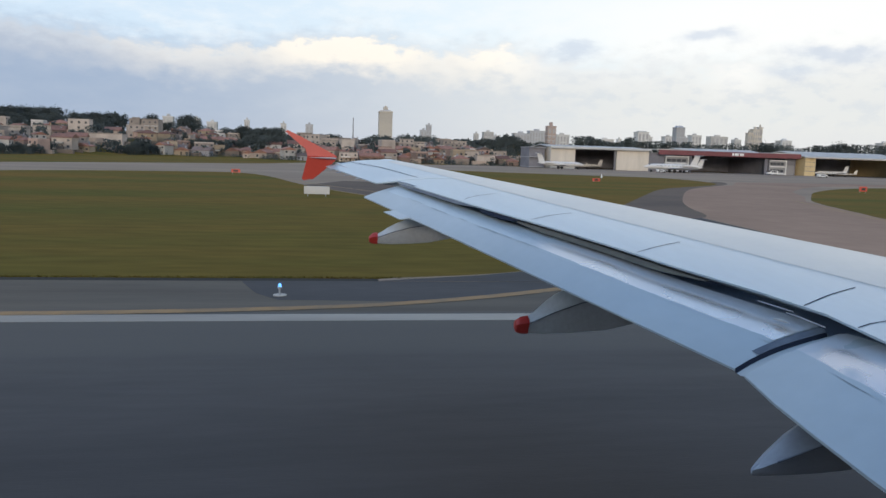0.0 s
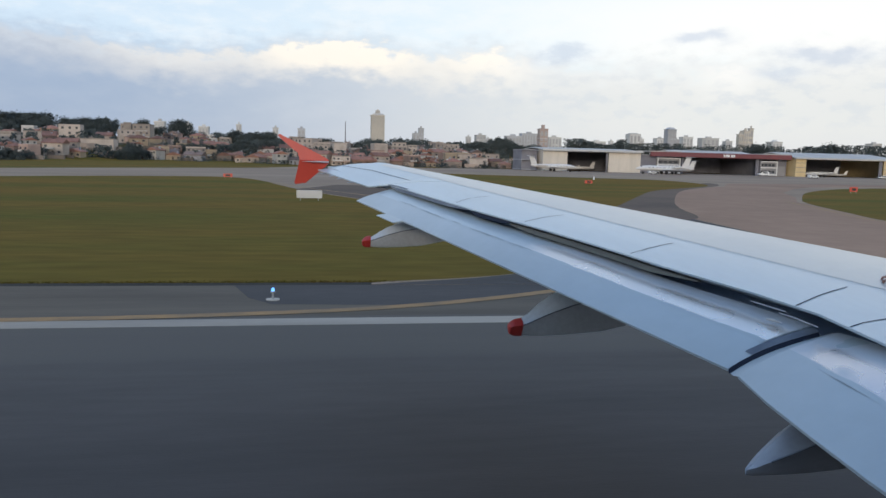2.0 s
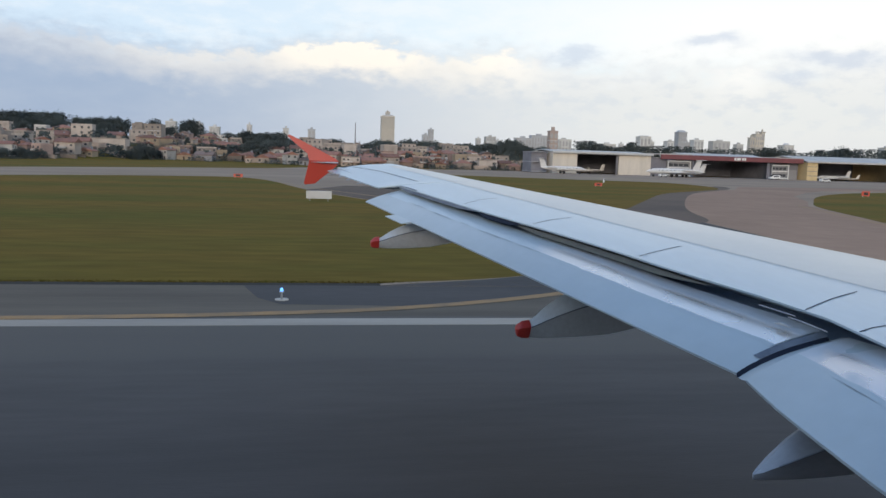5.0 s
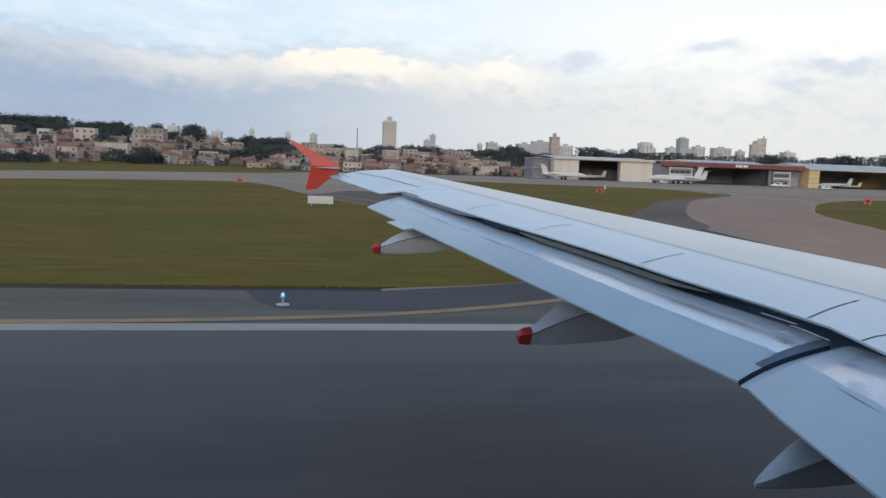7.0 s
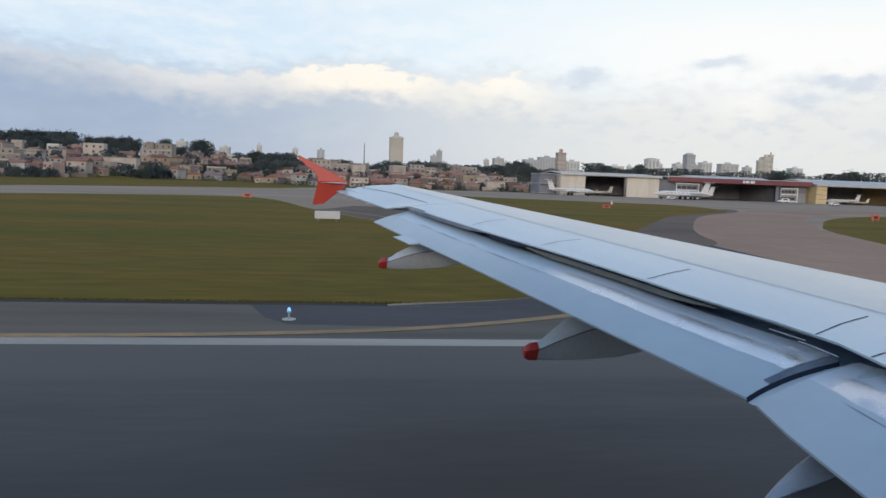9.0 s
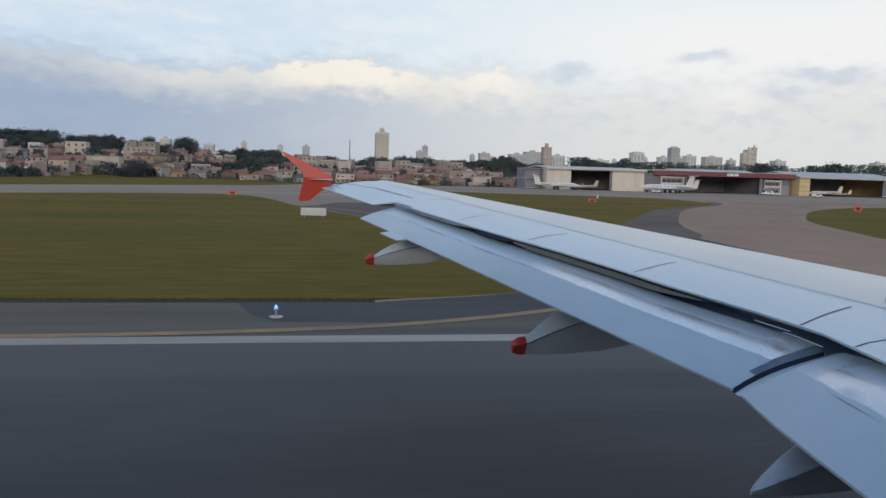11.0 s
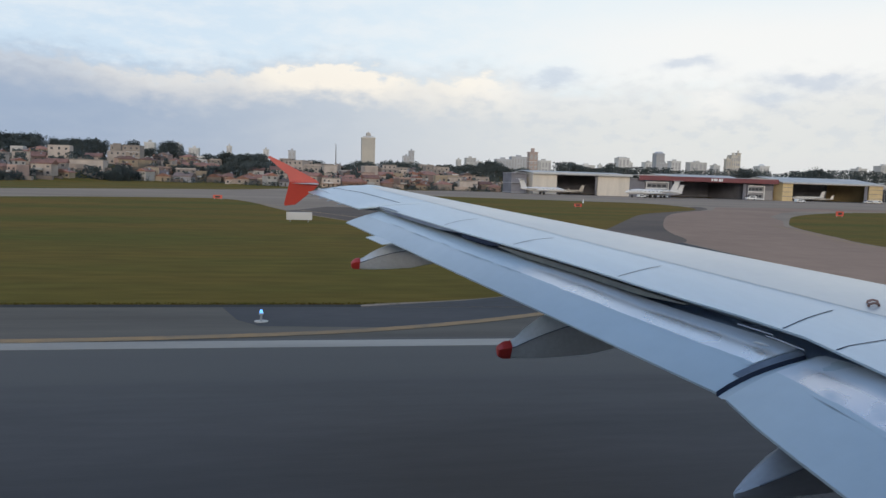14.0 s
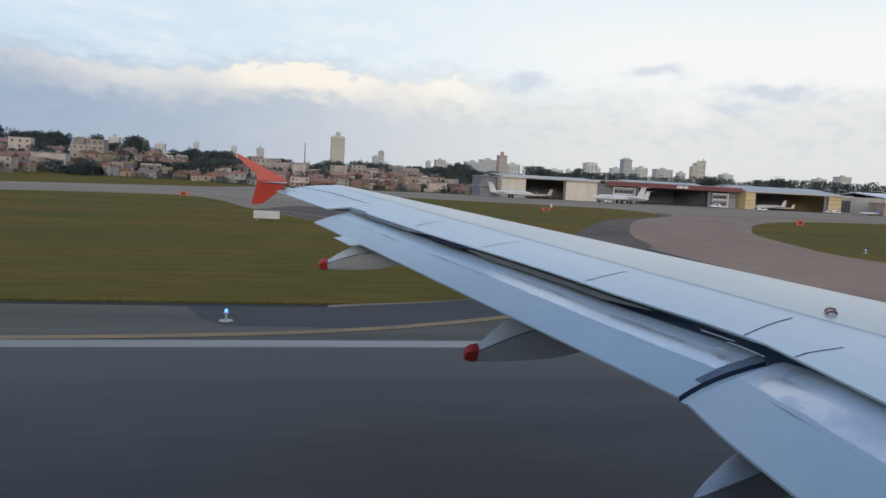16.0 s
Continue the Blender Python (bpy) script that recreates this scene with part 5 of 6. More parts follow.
# ---- houses on the slope ----
def make_house(seed, w, d, h, roof_kind, wall, roof, label, detail=2):
    """A small house. roof_kind: gable along the front, hip, end (gable to the front) or flat; detail: 2 near, 1 farther up the slope."""
    rng = random.Random(seed)
    o = thing("house", (0, -60, -40), label, "house", "houses on the slope")
    part("wall", boxed(-w / 2, w / 2, -d / 2, d / 2, -4, h), wall, o)
    e, rh = 0.45, 0.2 * min(w, d) + 0.3
    if roof_kind == "flat":
        bm = bmesh.new()
        for a, b, c, f in ((-w / 2, w / 2, -d / 2, -d / 2 + 0.25), (-w / 2, w / 2, d / 2 - 0.25, d / 2), (-w / 2, -w / 2 + 0.25, -d / 2 + 0.25, d / 2 - 0.25), (w / 2 - 0.25, w / 2, -d / 2 + 0.25, d / 2 - 0.25)):
            box(bm, a, b, c, f, h + 0.003, h + 0.7)
        part("parapet", bm, wall, o)
        part("roof", boxed(-w / 2 + 0.26, w / 2 - 0.26, -d / 2 + 0.26, d / 2 - 0.26, h + 0.003, h + 0.12), GREYWALL, o)
        rh = 0.7
    else:
        bm = bmesh.new()
        c = [bm.verts.new(p) for p in ((-w / 2 - e, -d / 2 - e, h), (w / 2 + e, -d / 2 - e, h), (w / 2 + e, d / 2 + e, h), (-w / 2 - e, d / 2 + e, h))]
        low = [bm.verts.new((v.co.x, v.co.y, h - 0.2)) for v in c]
        if roof_kind == "end":
            r = [bm.verts.new((0, -d / 2 - e, h + rh)), bm.verts.new((0, d / 2 + e, h + rh))]
            faces = ((c[0], c[1], r[0]), (c[1], c[2], r[1], r[0]), (c[2], c[3], r[1]), (c[3], c[0], r[0], r[1]))
        else:
            ridge = max(w / 2 - (d / 2 if roof_kind == "hip" else -e), 0.3)
            r = [bm.verts.new((-ridge, 0, h + rh)), bm.verts.new((ridge, 0, h + rh))]
            faces = ((c[0], c[1], r[1], r[0]), (c[2], c[3], r[0], r[1]), (c[1], c[2], r[1]), (c[3], c[0], r[0]))
        for f in faces:
            bm.faces.new(f)
        for i in range(4):
            bm.faces.new((c[i], low[i], low[(i + 1) % 4], c[(i + 1) % 4]))
        bm.faces.new(low)
        part("roof", bm, roof, o)
    floors = max(1, round(h / 3.0))
    n = max(2, round(w / (3.0 if detail == 2 else 4.2)))
    for f in range(floors):
        for k in range(n):
            x = -w / 2 + w * (k + 0.5) / n + rng.uniform(-0.25, 0.25)
            z = f * 2.9 + 1.0
            if detail == 2 and f == 0 and k == n // 2:
                part("door", boxed(x - 0.45, x + 0.45, -d / 2 - 0.05, -d / 2 - 0.004, 0.05, 2.15), BARK, o)
            elif rng.random() < 0.8:
                part("window", boxed(x - 0.6, x + 0.6, -d / 2 - 0.05, -d / 2 - 0.004, z, z + rng.uniform(0.9, 1.3)), GLASS, o)
    if detail == 2 and seed % 2 and h > 4:
        part("balcony", boxed(-w * 0.4, w * 0.1, -d / 2 - 1.1, -d / 2 - 0.06, 2.7, 3.6), HOUSEWHITE, o)
    if detail == 2 and seed % 3 == 0:
        part("porch_roof", boxed(-w / 2, w / 2, -d / 2 - 1.8, -d / 2 - 0.06, 2.45, 2.65), ROOFTILE, o)
    if seed % 2 == 0:
        part("water_tank", tube([(w * 0.25, d * 0.15, h + rh * 0.2), (w * 0.25, d * 0.15, h + rh + 0.7)], 0.55, 8), GREYWALL, o)
    return o


NEAR = [
    make_house(1, 9, 8, 5.8, "gable", STUCCO, ROOFTILE, "two-storey cream rendered house with a clay tile roof"),
    make_house(2, 8, 8, 3.2, "hip", STUCCO_PINK, ROOFTILE, "low pinkish house with a hipped clay tile roof"),
    make_house(3, 12, 9, 5.8, "flat", STUCCO, ROOFOLD, "wide cream house with a flat parapet roof"),
    make_house(4, 6.5, 8, 5.8, "end", HOUSEWHITE, ROOFTILE, "narrow white two-storey house with a clay gable"),
    make_house(5, 7, 8, 6.4, "flat", OCHRE, ROOFOLD, "boxy ochre two-storey house with a flat roof"),
    make_house(6, 12, 7, 3.2, "gable", STUCCO_PINK, ROOFTILE, "long low brownish house with a clay tile roof"),
    make_house(7, 7, 8, 3.1, "end", STUCCO, ROOFTILE, "small cream cottage with a clay gable roof"),
    make_house(8, 8, 7, 3.1, "end", OCHRE, ROOFTILE, "small ochre cottage with a clay gable roof"),
    make_house(9, 7, 7, 5.8, "flat", STUCCO_PINK, ROOFOLD, "boxy pinkish two-storey house with a parapet"),
    make_house(10, 9, 8, 3.0, "gable", GREYWALL, ROOFOLD, "low grey house with a weathered roof"),
]
FAR = [
    make_house(21, 9, 7, 5.6, "flat", STUCCO, ROOFOLD, "pale boxy house stacked on the slope", 1),
    make_house(22, 8, 7, 3.2, "gable", STUCCO_PINK, ROOFTILE, "small pinkish house with a clay roof on the slope", 1),
    make_house(23, 7, 7, 5.8, "flat", HOUSEWHITE, ROOFOLD, "white boxy house on the slope", 1),
    make_house(24, 10, 8, 5.8, "hip", OCHRE, ROOFTILE, "ochre house with a hipped clay roof on the slope", 1),
    make_house(25, 12, 7, 3.2, "gable", STUCCO, ROOFTILE, "long low cream house with a clay roof on the slope", 1),
    make_house(26, 7, 7, 6.0, "end", STUCCO_PINK, ROOFOLD, "narrow brownish house with a dull gable on the slope", 1),
    make_house(27, 11, 8, 8.6, "flat", STUCCO, ROOFOLD, "three-storey cream block with a flat roof", 1),
    make_house(28, 8, 8, 3.2, "end", GREYWALL, ROOFOLD, "small grey house with a dull roof on the slope", 1),
]
placed = set()


def settle(kinds, k, x, y, turn, size=1.0):
    m = pose(x, y, hill(x, y) + 0.05, 0, 0, turn)
    if kinds[k] in placed:
        house = copy_thing(kinds[k], m)
    else:
        house = kinds[k]
        house.matrix_basis = m
        placed.add(house)
    house.scale = (size, size, size)


def block(x, y, w, d, z0, z1, wall, label, rows=1, cols=4, roof=None):
    """A larger building of the town, built singly: a rendered box with a parapet or a roof, and rows of windows."""
    o = thing("house", (x, y, z0), label, "house", "houses on the slope")
    h = z1 - z0
    part("wall", boxed(-w / 2, w / 2, 0, d, -3, h), wall, o)
    if roof:
        part("roof", loft([[(xx, -0.6, h + 0.003), (xx, d + 0.6, h + 0.003), (xx, d * 0.5, h + 1.7)] for xx in (-w / 2 - 0.5, w / 2 + 0.5)]), roof, o)
    else:
        part("parapet", boxed(-w / 2 - 0.12, w / 2 + 0.12, -0.12, d + 0.12, h + 0.003, h + 0.5), wall, o)
    for r in range(rows):
        for c in range(cols):
            wx, wz = -w / 2 + w * (c + 0.5) / cols, h * (r + 0.42) / rows
            part("window", boxed(wx - 0.5, wx + 0.5, -0.05, -0.004, wz, wz + 1.1), GLASS, o)
    return o


def build_houses():
    rng = random.Random(23)
    # larger buildings that stand out
    block(-293.5, 392, 12, 9, 3.5, 11.6, STUCCO, "tall blank cream house over the roofs", 1, 4)
    block(-242.0, 362, 15.5, 8, 1.5, 8.9, STUCCO, "long cream building behind a clay-roofed house", 1, 5)
    block(-241.0, 348, 13.5, 8, 0.0, 3.0, STUCCO_PINK, "long low house with a clay tile roof", 1, 6, ROOFTILE)
    block(-254.5, 344, 6.5, 7, 0.0, 2.9, STUCCO, "small cream house with a clay roof", 1, 2, ROOFTILE)
    flats = block(-242.5, 440, 15.5, 12, 5.5, 18.6, STUCCO, "four-storey beige apartment block on the slope", 4, 5)
    part("stair_tower", boxed(-5.8, -1.8, -1.5, -0.06, -3, 14.2), STUCCO, flats)
    for z in (3.2, 6.4, 9.6):
        part("ledge", boxed(-1.6, 7.6, -0.5, -0.06, z, z + 0.3), PALE, flats)
    block(-244.0, 392, 6, 6, 4.0, 9.2, HOUSEWHITE, "white boxy two-storey house", 2, 2)
    block(-212.4, 414, 7.5, 7, 3.6, 8.2, OCHRE, "small ochre two-storey house", 2, 2)
    block(-177.0, 398, 14, 7, 2.6, 6.4, PALE, "long pale low building among trees", 1, 5, ROOFOLD)
    block(-268, 292, 7, 7, 0.0, 3.0, HOUSEWHITE, "small white house at the field's edge", 1, 2, ROOFOLD)
    reserved = ((-301, -286, 384, 404), (-262, -232, 340, 374), (-252, -233, 432, 455), (-248, -240, 386, 400), (-217, -208, 408, 424), (-186, -169, 392, 408), (-273, -263, 288, 302))
    bm = bmesh.new()
    for i in range(420):
        y = 300 + 240 * rng.random()
        x = from_seat(-24 + 39 * rng.random(), y)
        y = front(x) + 2 + 175 * rng.random() ** 1.3
        w, dd, h = rng.uniform(2.0, 7.5), rng.uniform(0.3, 3.5), rng.uniform(1.4, 3.0)
        z = hill(x, y)
        box(bm, x - w / 2, x + w / 2, y, y + dd, z - 1.5, z + h)
    structure("yard_walls", bm, YARD, "low rendered yard walls and sheds between the houses", "walls", kind="stuff")
    d = 6.0
    while d < 215:
        x = -400.0
        while x < -46:
            y = front(x) + d + rng.uniform(-3, 3)
            seen, near = -26 < math.degrees(math.atan2(x - SEAT, y)), d < 62
            size = rng.uniform(0.64, 0.92)
            kept = rng.random() < (0.85 if seen else 0.25)
            bearing = math.degrees(math.atan2(x - SEAT, y))
            wooded = (-17.6 < bearing < -14.2 and y > 415) or (bearing < -18 and y > 468) or (-6.6 < bearing < -2.2 and y > 366) or (-10.5 < bearing < -7.4 and 396 < y < 420) or (-22.3 < bearing < -19.2 and d < 14) or (-14.8 < bearing < -11.7 and d < 14)
            free = not wooded and not any(a - 5 < x < b + 5 and c - 6 < y < e + 6 for a, b, c, e in reserved)
            if kept and free:
                kinds = NEAR if near and seen else FAR
                settle(kinds, rng.randrange(len(kinds)), x, y, rng.choice((0, 0, 0, 25, -25, 90)) + rng.uniform(-9, 9), size)
            x += rng.uniform(6.6, 10.6) * (1.0 if near else 1.15)
        d += 10.5 + d * 0.05


build_houses()


# ---- towers on the skyline ----
def tower(x, y, w, d, top, mat, label, columns=3, crown=None, ledges=0):
    z0 = hill(x, y) - 2
    o = thing("tower_block", (x, y, z0), label, "building", "tower blocks on the skyline")
    h = top - z0
    part("wall", boxed(-w / 2, w / 2, -d / 2, d / 2, 0, h), mat, o)
    for k in range(columns):
        cx = -w / 2 + w * (k + 0.5) / columns
        strip_ = part("window_column", boxed(cx - w * 0.13 / columns * 2, cx + w * 0.13 / columns * 2, -d / 2 - 0.25, -d / 2 - 0.01, 4, h - 2.5), TOWERGLASS, o)
        for f in range(int((h - 8) / 6)):
            part("spandrel", boxed(cx - w * 0.15 / columns * 2, cx + w * 0.15 / columns * 2, -d / 2 - 0.5, -d / 2 - 0.26, 5 + f * 6, 7.6 + f * 6), mat, strip_)
    part("parapet", boxed(-w / 2 - 0.4, w / 2 + 0.4, -d / 2 - 0.4, d / 2 + 0.4, h, h + 1.2), mat, o)
    for k in range(ledges):
        z = h * (k + 1) / (ledges + 1)
        part("ledge", boxed(-w / 2 - 0.5, w / 2 + 0.5, -d / 2 - 0.6, d / 2 + 0.5, z, z + 0.5), PALE, o)
    for f0, f1, k0, k1 in crown or ((0.3, 0.3, 1.2, 4.2),):
        part("roof_block", loft([[(sx * w / 2 * f, sy * d / 2 * f, h + z) for sx, sy in ((-1, -1), (1, -1), (1, 1), (-1, 1))] for f, z in ((f0, k0), (f1, k1))]), mat, o)
    return o


def skyline(bearing, dist, el, width, mat, label, *more):
    """A tower placed by its bearing from the seat, its distance, and the elevation of its roof and its width in degrees."""
    x, y = SEAT + dist * math.sin(radians(bearing)), dist * math.cos(radians(bearing))
    w = dist * math.tan(radians(width))
    tower(x, y, w, min(18, w), 4.7 + dist * math.tan(radians(el)), mat, label, *more)


BLOCK = "pale tower block on the skyline"
skyline(4.52, 980, 3.0, 1.0, CONCRETE, "tall cream tower with a stepped crown", 0, ((0.98, 0.72, 1.2, 3.0), (0.36, 0.32, 3.0, 7.5), (0.14, 0.08, 7.5, 9.0)), 0)
skyline(7.45, 1300, 1.75, 0.5, HAZEGREY, BLOCK, 2)
skyline(7.85, 1300, 2.15, 0.4, HAZEGREY, BLOCK, 2)
skyline(11.5, 1350, 1.6, 0.35, PALE, "slim pale tower on the skyline", 2)
skyline(12.4, 1350, 1.74, 0.75, PALE, BLOCK, 3)
skyline(13.0, 1400, 1.5, 0.5, PALE, BLOCK, 3)
skyline(14.9, 1300, 1.72, 1.2, HAZEGREY, "broad grey-blue slab on the skyline", 5)
skyline(16.1, 1310, 1.93, 1.3, HAZEGREY, "broad grey-blue slab on the skyline", 6)
skyline(17.16, 960, 2.3, 0.64, ROSE, "slim brownish tower with a narrow roof turret", 2, ((0.36, 0.34, 1.2, 6.0),), 5)
skyline(18.0, 1330, 1.7, 1.0, PALE, "pale slab on the skyline", 4)
skyline(21.2, 1400, 1.45, 1.2, PALE, "pale slab on the skyline", 4)
skyline(22.25, 1450, 1.5, 0.3, PALE, BLOCK, 2)
skyline(23.85, 1250, 2.05, 0.85, PALE, "pale tower block with a stepped roof", 3, ((0.7, 0.6, 1.2, 2.6),))
skyline(24.45, 1260, 1.7, 0.3, PALE, BLOCK, 2)
skyline(25.75, 1400, 1.76, 0.7, PALE, BLOCK, 3)
skyline(26.48, 1220, 2.42, 0.66, HAZEGREY, "tall grey tower block on the skyline", 3, ((0.85, 0.5, 1.2, 4.0),))
skyline(26.95, 1225, 1.7, 0.3, HAZEGREY, "lower grey wing of a tower block", 2)
skyline(27.6, 1450, 1.9, 0.75, PALE, BLOCK, 3)
skyline(29.15, 1450, 1.83, 1.3, PALE, "wide pale tower block on the skyline", 4)
skyline(30.45, 1500, 1.65, 0.5, PALE, BLOCK, 3, ((0.4, 0.3, 1.2, 4.5),))
skyline(31.27, 1000, 2.12, 0.35, CONCRETE, "lower cream wing of a stepped tower block", 2)
skyline(31.62, 1010, 2.38, 0.5, CONCRETE, "stepped cream tower block on the skyline", 3, ())
skyline(31.95, 1015, 2.54, 0.28, CONCRETE, "tall cream stair tower of a stepped block", 1, ())
skyline(33.55, 1350, 1.64, 0.75, PALE, BLOCK, 3, ((0.5, 0.2, 1.2, 4.5),))
skyline(39.6, 1500, 1.6, 0.7, PALE, BLOCK, 3)
skyline(41.0, 1500, 1.8, 0.9, PALE, BLOCK, 3)
skyline(-5.75, 1100, 2.0, 0.35, PALE, "slim pale tower on the skyline", 2)
skyline(-3.1, 1150, 1.85, 0.4, PALE, BLOCK, 2)
skyline(-1.2, 1200, 1.85, 0.55, HAZEGREY, BLOCK, 2)
skyline(-9.3, 1150, 1.95, 0.5, PALE, BLOCK, 2)
skyline(-8.2, 1150, 1.75, 0.7, PALE, BLOCK, 3)
skyline(-11.2, 1000, 2.0, 0.7, PALE, BLOCK, 3)

# slender mast on the ridge
mx = SEAT + 700 * math.sin(radians(2.08))
mast = thing("radio_mast", (mx, 697, hill(mx, 697)), "thin dark lattice radio mast on the ridge", "mast")
part("pole", tube([(0, 0, -1), (0, 0, 35.5 - hill(mx, 697))], [0.7, 0.35], 6), GREYWALL, mast)
part("platform", boxed(-1.2, 1.2, -1.2, 1.2, 8.0, 8.8), GREYWALL, mast)


# ---- the rest of the field along the runway, behind and ahead of the wing ----
def sheet(name, outline, mat, z, label, category):
    """A thin pavement slab with the given plan outline."""
    bm = loft([[(x, y, z - 0.3) for x, y in outline], [(x, y, z) for x, y in outline]])
    return structure(name, bm, mat, label, category)


def rounded(points, closed=False, times=2):
    """The same line with its corners cut twice, so that bends come out as curves."""
    for _ in range(times):
        out = []
        pairs = list(zip(points, points[1:] + points[:1])) if closed else list(zip(points, points[1:]))
        for (ax, ay), (bx, by) in pairs:
            out += [(0.75 * ax + 0.25 * bx, 0.75 * ay + 0.25 * by), (0.25 * ax + 0.75 * bx, 0.25 * ay + 0.75 * by)]
        points = out if closed else [points[0]] + out + [points[-1]]
    return points


def painted(name, points, width, mat, label):
    """A painted line through plan points."""
    points = rounded(points)
    bm = bmesh.new()
    prev = None
    for i, (x, y) in enumerate(points):
        a, b = points[max(i - 1, 0)], points[min(i + 1, len(points) - 1)]
        d = Vector((b[0] - a[0], b[1] - a[1])).normalized() * width / 2
        pair = [bm.verts.new((x - d.y, y + d.x, 0.014)), bm.verts.new((x + d.y, y - d.x, 0.014))]
        if prev:
            bm.faces.new((*prev, pair[1], pair[0]))
        prev = pair
    return structure(name, bm, mat, label, "marking")


def build_field():
    # runway paint
    for k in range(8):
        y = 17.7 - 3.5 * k
        structure("threshold_stripe", boxed(-195.5, -165.5, y, y + 1.75, -0.02, 0.006), LINE, "faded white painted threshold stripe", "marking")
    structure("touchdown_mark", boxed(-76, -53.5, 10.7, 12.5, -0.02, 0.006), LINE, "faded white touchdown zone mark", "marking")
    structure("aiming_mark", boxed(55, 100, 6.0, 15.8, -0.02, 0.006), LINE, "large faded white aiming point block", "marking")
    structure("threshold_bar", boxed(-199.3, -197.2, -19.0, 18.7, -0.02, 0.006), LINE, "broad white threshold bar across the runway", "marking")
    for k in range(28):
        y = -17.5 + 1.9 * k
        lamp = thing("threshold_light", (-202.0 - 0.02 * k, y, 0.0 if y < 27 else -0.03), "small pale inset threshold light across the runway", "light", "threshold lights")
        part("ring", tube([(0, 0, -0.05), (0, 0, 0.02)], [0.2, 0.17], 12), STEEL, lamp)
        part("dome", tube([(0, 0, 0.02), (0, 0, 0.06)], [0.12, 0.06], 10), WHITE if y < 27 else SIGNYELLOW, lamp)
    # entry taxiway at the runway's start, with its curved corner
    corner = [(-264.5, 62), (-263.9, 54.9), (-262.9, 46), (-261.3, 39.5), (-255.8, 33.4), (-248, 29.5), (-238, 27.3)]
    sheet("taxiway", [(-345, 26.75), (-345, 82.9), (-264, 82.9)] + corner + [(-236, 26.75)], TAXI, 0.002, "dark patched asphalt entry taxiway", "taxiway")
    # parallel taxiway, its link to the apron, the crossing and the apron itself
    near = [(-900, 83), (-244, 83), (-230, 90), (-213, 99), (-191, 130), (-180, 139), (-167, 146), (-159, 148), (-152, 135), (-145, 101), (-135, 74), (-128, 59), (-126, 52), (-125, 44), (-127, 37.5), (-129.2, 33.4), (-132.7, 29.9), (-136, 28.2), (-140, 27.4), (-140, 26.75)]
    bend = [(-66, 26.75), (-75, 28), (-79, 30), (-83, 33), (-86, 37), (-89, 42), (-91, 47), (-92, 52), (-91, 60), (-87, 69), (-79, 88), (-69, 102), (-56, 120), (-40, 137), (-24, 150), (-5, 160), (26, 168), (60, 175), (1500, 180)]
    far = [(1500, 350), (-46, 350), (-59, 340), (-86, 334), (-128, 318), (-150, 275), (-160, 242), (-179, 220), (-196, 198), (-211, 176), (-220, 136), (-238, 127), (-257, 116), (-900, 112)]
    sheet("apron", rounded(near) + rounded(bend) + far, APRON, 0.0, "pale grey parallel taxiway and apron pavement", "apron")
    sheet("taxiway", [(-140, 26.8), (-119.5, 28.5), (-115.4, 36), (-112.4, 42), (-110, 60), (-127.8, 59), (-125.8, 52), (-124.8, 44), (-126.8, 37.5), (-129, 33.4), (-132.5, 29.9), (-135.8, 28.2)], PATCH, 0.006, "dark asphalt on the inside of the taxiway bend", "taxiway")
    sheet("taxiway", [(-110, 60.1), (-113, 69), (-122, 87), (-131, 117), (-139, 118), (-144.8, 101), (-134.8, 74), (-127.8, 59.1)], TAXI, 0.006, "brownish asphalt along the taxiway bend", "taxiway")
    sheet("taxiway", [(-119.3, 28.5), (-115.2, 36), (-112.2, 42), (-109.8, 60), (-104, 80), (-95, 103), (-84, 124), (-55, 148), (-40, 172), (0, 186), (60, 182), (26, 167.6), (-5, 164), (-30, 154), (-44, 140), (-60, 120), (-70, 102), (-79, 89), (-87.1, 68.7), (-91.2, 59.8), (-92.2, 52), (-91.2, 46.8), (-89.2, 41.8), (-86.2, 36.8), (-83.2, 32.8), (-79, 29.7), (-75, 27.6)], CLAY, 0.006, "brownish worn taxiway crossing to the apron", "taxiway")
    sheet("taxiway", rounded([(-114, 58), (-113.5, 69), (-110, 78), (-100, 96), (-87, 119), (-76, 131), (-57, 151), (-49, 170), (-44, 172), (-53, 152), (-70, 133), (-81, 118), (-94, 94), (-104, 74), (-109, 58)], True), TAXI, 0.010, "dark asphalt strip along the taxiway's edge", "taxiway")
    sheet("taxiway", [(-140, 26.76), (-60, 26.76), (-75, 28.3), (-119.4, 28.45), (-133, 28.4)], PATCH, 0.008, "dark asphalt strip beside the runway shoulder", "taxiway")
    sheet("pavement_patch", [(-144.9, 26.7), (-144.2, 24.4), (-143.4, 23.3), (-139, 23.0), (-136, 24.2), (-133, 25.7), (-131.2, 26.7)], PATCH, 0.004, "darker asphalt patch on the runway shoulder", "pavement")
    sheet("grass_island", rounded([(-132, 119), (-122, 88), (-113, 70), (-109, 77), (-99, 95), (-86, 118), (-75, 130), (-56, 150), (-48, 175), (-48, 198), (-65, 201), (-98, 212), (-108, 220), (-128, 200), (-136, 179), (-133, 150)], True), GRASS, 0.014, "flat mown grass island between taxiways", "grass")
    painted("taxi_line", [(-282, 34), (-272.2, 25.2), (-264.1, 14.3), (-259.0, 9.7), (-250, 5.2), (-238, 2.2), (-220, 0.6)], 0.3, YELLOWLINE, "worn yellow taxiway lead-on line")
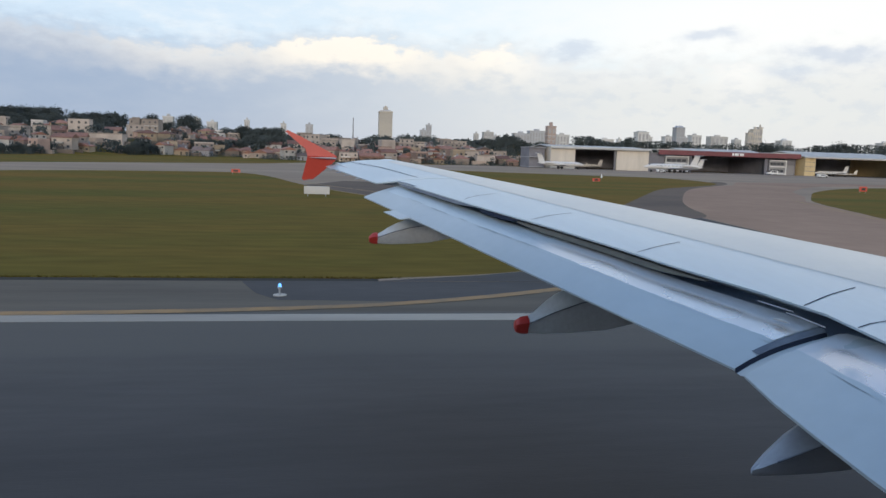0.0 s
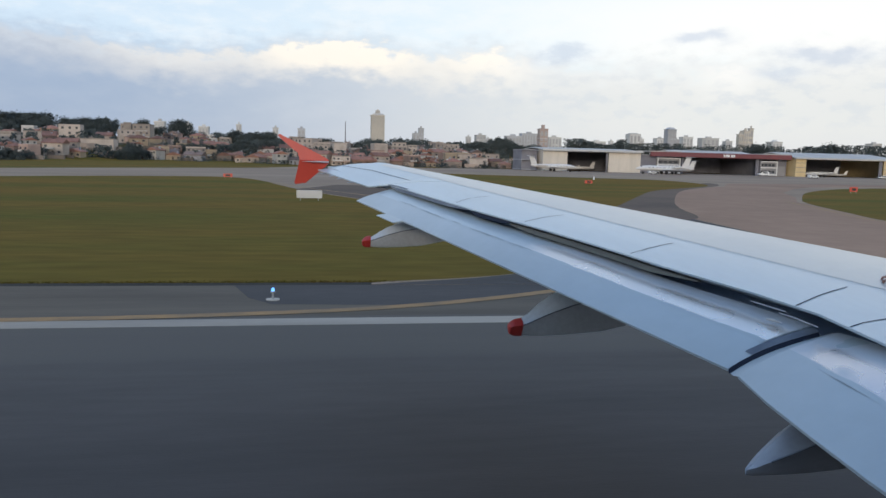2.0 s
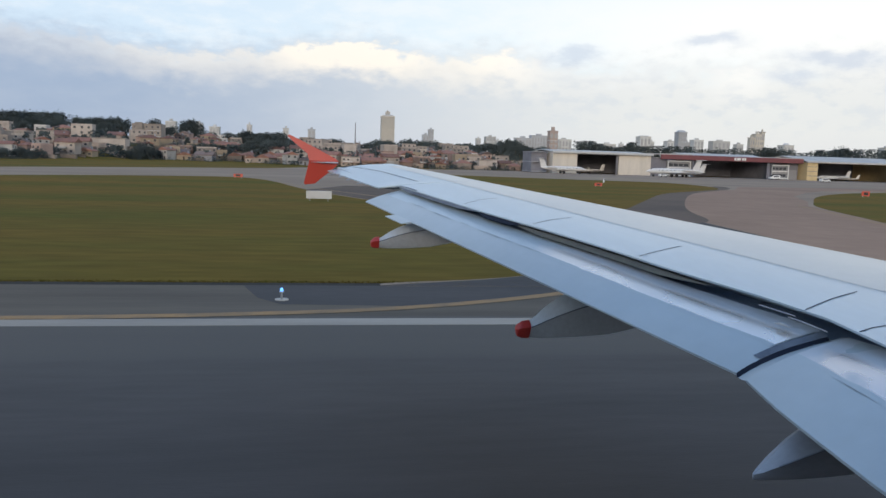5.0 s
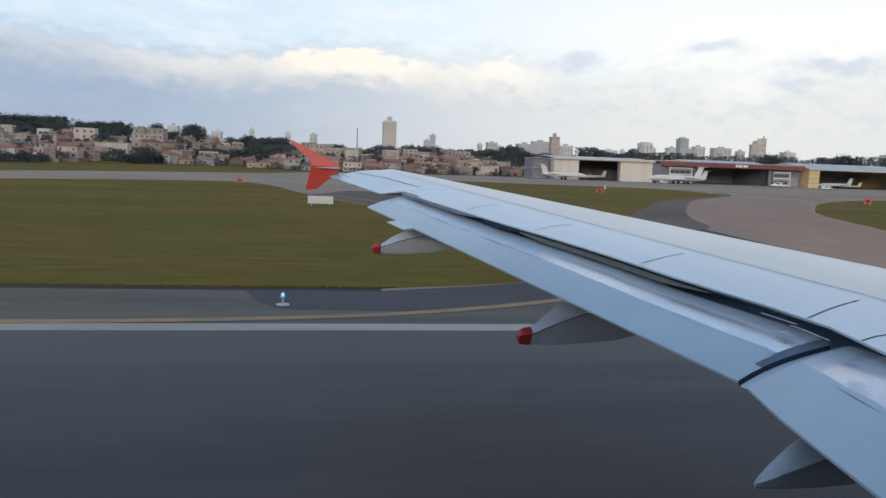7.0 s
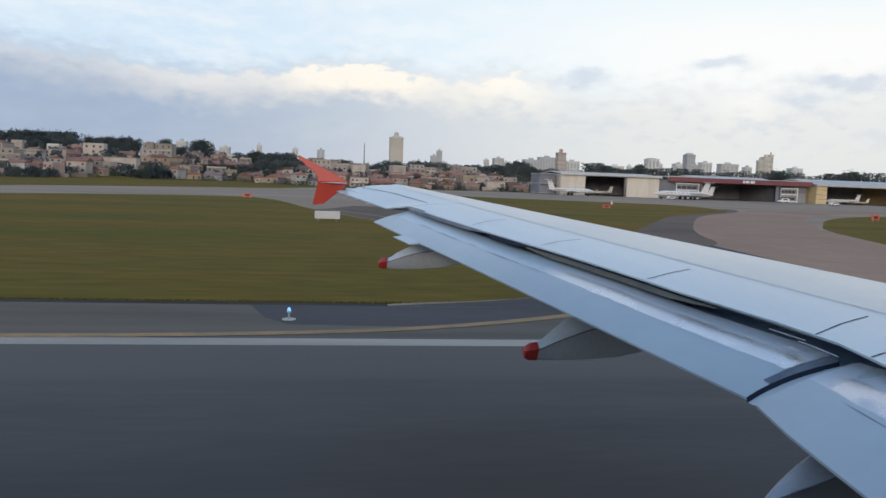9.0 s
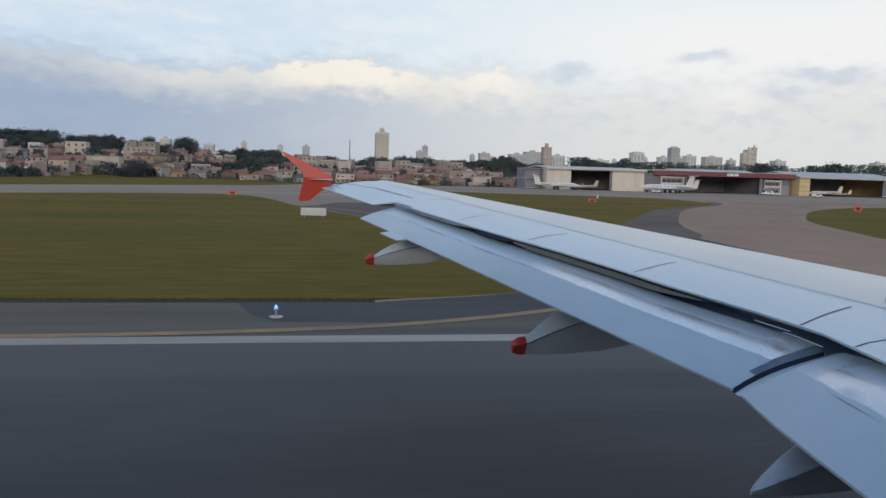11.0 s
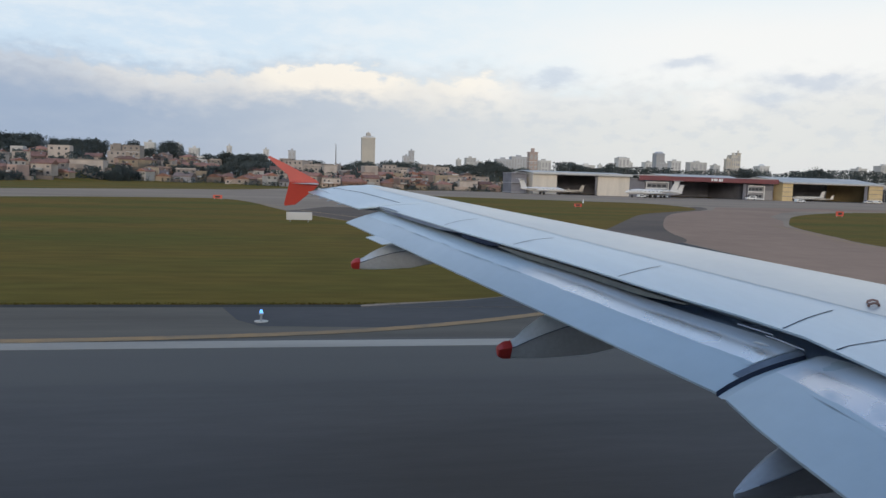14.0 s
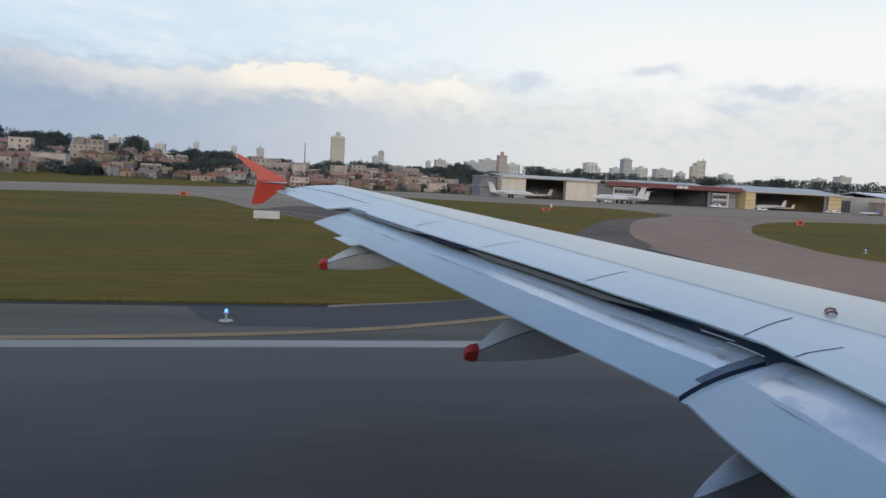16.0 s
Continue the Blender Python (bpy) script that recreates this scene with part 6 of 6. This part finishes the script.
    painted("taxi_line", [(-158, 21.25), (-150, 21.35), (-146, 21.6), (-141.3, 22.2), (-138.5, 23.0), (-135.8, 24.1), (-132.9, 25.6), (-130.2, 27), (-126.8, 29.5), (-124, 32.5), (-122, 36.5), (-121, 41), (-120.6, 46), (-121, 51), (-122, 57), (-124, 61), (-129, 71), (-136, 88), (-144, 106), (-151, 128)], 0.5, YELLOWLINE, "yellow line along the taxiway's edge")
    painted("taxi_line", [(-124.5, 10.6), (-123, 12), (-121, 14), (-119, 16), (-116, 19), (-113, 23), (-111, 28)], 0.3, YELLOWLINE, "worn yellow taxiway lead-off line")
    painted("taxi_line", [(-97, 22), (-90, 17.5), (-84, 14), (-77, 11.5), (-68, 9)], 0.3, YELLOWLINE, "worn yellow taxiway lead-off line")
    painted("taxi_line", [(-30, 23.4), (-69, 24), (-75, 25.2), (-79.6, 27.3), (-84, 31), (-87.8, 35.5), (-91.4, 42), (-93, 48), (-93, 54), (-91.8, 61), (-88, 70), (-80, 90)], 0.55, YELLOWLINE, "yellow line along the taxiway's edge")

    # row of cones closing the entry
    for x, y in ((-281.6, 89.3), (-278.5, 84.4), (-275.5, 80.1), (-272.5, 77.2), (-269.1, 72.9), (-266.1, 69.0)):
        c = thing("traffic_cone", (x, y, 0.002), "tall orange traffic cone with a white band on the taxiway", "cone", "row of cones")
        part("base", boxed(-0.28, 0.28, -0.28, 0.28, 0, 0.06, bevel=0.015), CONE, c)
        part("body", tube([(0, 0, 0.06), (0, 0, 0.45)], [0.22, 0.15], 14), CONE, c)
        part("band", tube([(0, 0, 0.45), (0, 0, 0.68)], [0.15, 0.10], 14), WHITE, c, "white reflective band")
        part("top", tube([(0, 0, 0.68), (0, 0, 1.0)], [0.10, 0.04], 14), CONE, c)

    def edge_light(x, y, lens, label):
        e = thing("edge_light", (x, y, 0), label, "light", "runway edge lights")
        part("plate", tube([(0, 0, -0.02), (0, 0, 0.03)], 0.22, 14), CONCRETE, e)
        part("stem", tube([(0, 0, 0.03), (0, 0, 0.24)], 0.035, 8), STEEL, e)
        part("collar", tube([(0, 0, 0.24), (0, 0, 0.29)], 0.08, 12), STEEL, e)
        part("lens", tube([(0, 0, 0.29), (0, 0, 0.36), (0, 0, 0.40)], [0.055, 0.05, 0.02], 12), lens, e)
    edge_light(-260.1, 24.5, CABINRED, "red runway end light on a short stem")
    for x, y in ((-143.4, 24.0), (-130.3, 35.6), (-125.2, 49), (-85, 61.5), (-88, 49.5), (-83, 36.2), (-73, 28)):
        edge_light(x, y, BLUELAMP, "blue taxiway edge light on a short stem")
    edge_light(146.0, 23.4, WHITE, "white runway edge light on a short stem")

    for x, y in ((118, 74), (158, 70), (176, 82), (205, 66)):
        m = thing("edge_marker", (x, y, 0), "small white frangible marker standing in the grass", "marker", "field markers")
        part("post", tube([(0, 0, -0.05), (0, 0, 0.75)], 0.05, 8), WHITE, m)
        part("plate", boxed(-0.22, 0.22, -0.03, 0.03, 0.6, 1.0, bevel=0.01), WHITE, m)

    def sign(x, y, w, h, face, mark, marks, label):
        s = thing("airfield_sign", (x, y, 0), label, "sign", "airfield signs")
        board = part("board", boxed(-w / 2, w / 2, -0.1, 0.1, 0.22, 0.22 + h, bevel=0.02), face, s)
        for p in (-w * 0.35, w * 0.35):
            part("leg", tube([(p, 0, -0.1), (p, 0, 0.23)], 0.035, 8), STEEL, s)
        for k in range(marks):
            f = (k + 0.5) / marks
            part("bar", boxed(-w * 0.44 + w * 0.88 * f - w * 0.26 / marks, -w * 0.44 + w * 0.88 * f + w * 0.26 / marks, -0.112, -0.104, 0.22 + h * 0.22, 0.22 + h * 0.78), mark, board)
    sign(-133.6, 51.0, 3.4, 0.68, SIGNYELLOW, SIGNDARK, 7, "long yellow airfield sign with dark marks on the grass")
    sign(-142.8, 77.0, 2.6, 0.8, PALE, PALE, 0, "blank pale back of an airfield sign on the grass")
    sign(-32, 62.5, 2.5, 0.8, WHITE, WHITE, 0, "blank pale back of an airfield sign on the grass")
    sign(-158.0, 139, 1.6, 0.6, CABINRED, SIGNDARK, 1, "red airfield sign with a dark mark on the grass")
    sign(-87.4, 144, 1.6, 0.6, CABINRED, SIGNDARK, 1, "red airfield sign with a dark mark on the grass")
    sign(-41.6, 125.4, 1.6, 0.9, CABINRED, SIGNDARK, 1, "red airfield sign with a dark mark on the grass")

    # two apartment towers over the houses
    tower(-352, 262, 12.8, 12, 19, PALE, "pale apartment tower with balconies and roof aerials", 3, ((0.5, 0.5, 1.2, 3.6),), 7)
    tower(-331, 250, 6, 6, 22, CONCRETE, "slim beige apartment tower with a notched top", 2, ((0.9, 0.9, 1.2, 2.2), (0.35, 0.35, 2.2, 5)), 8)


build_field()
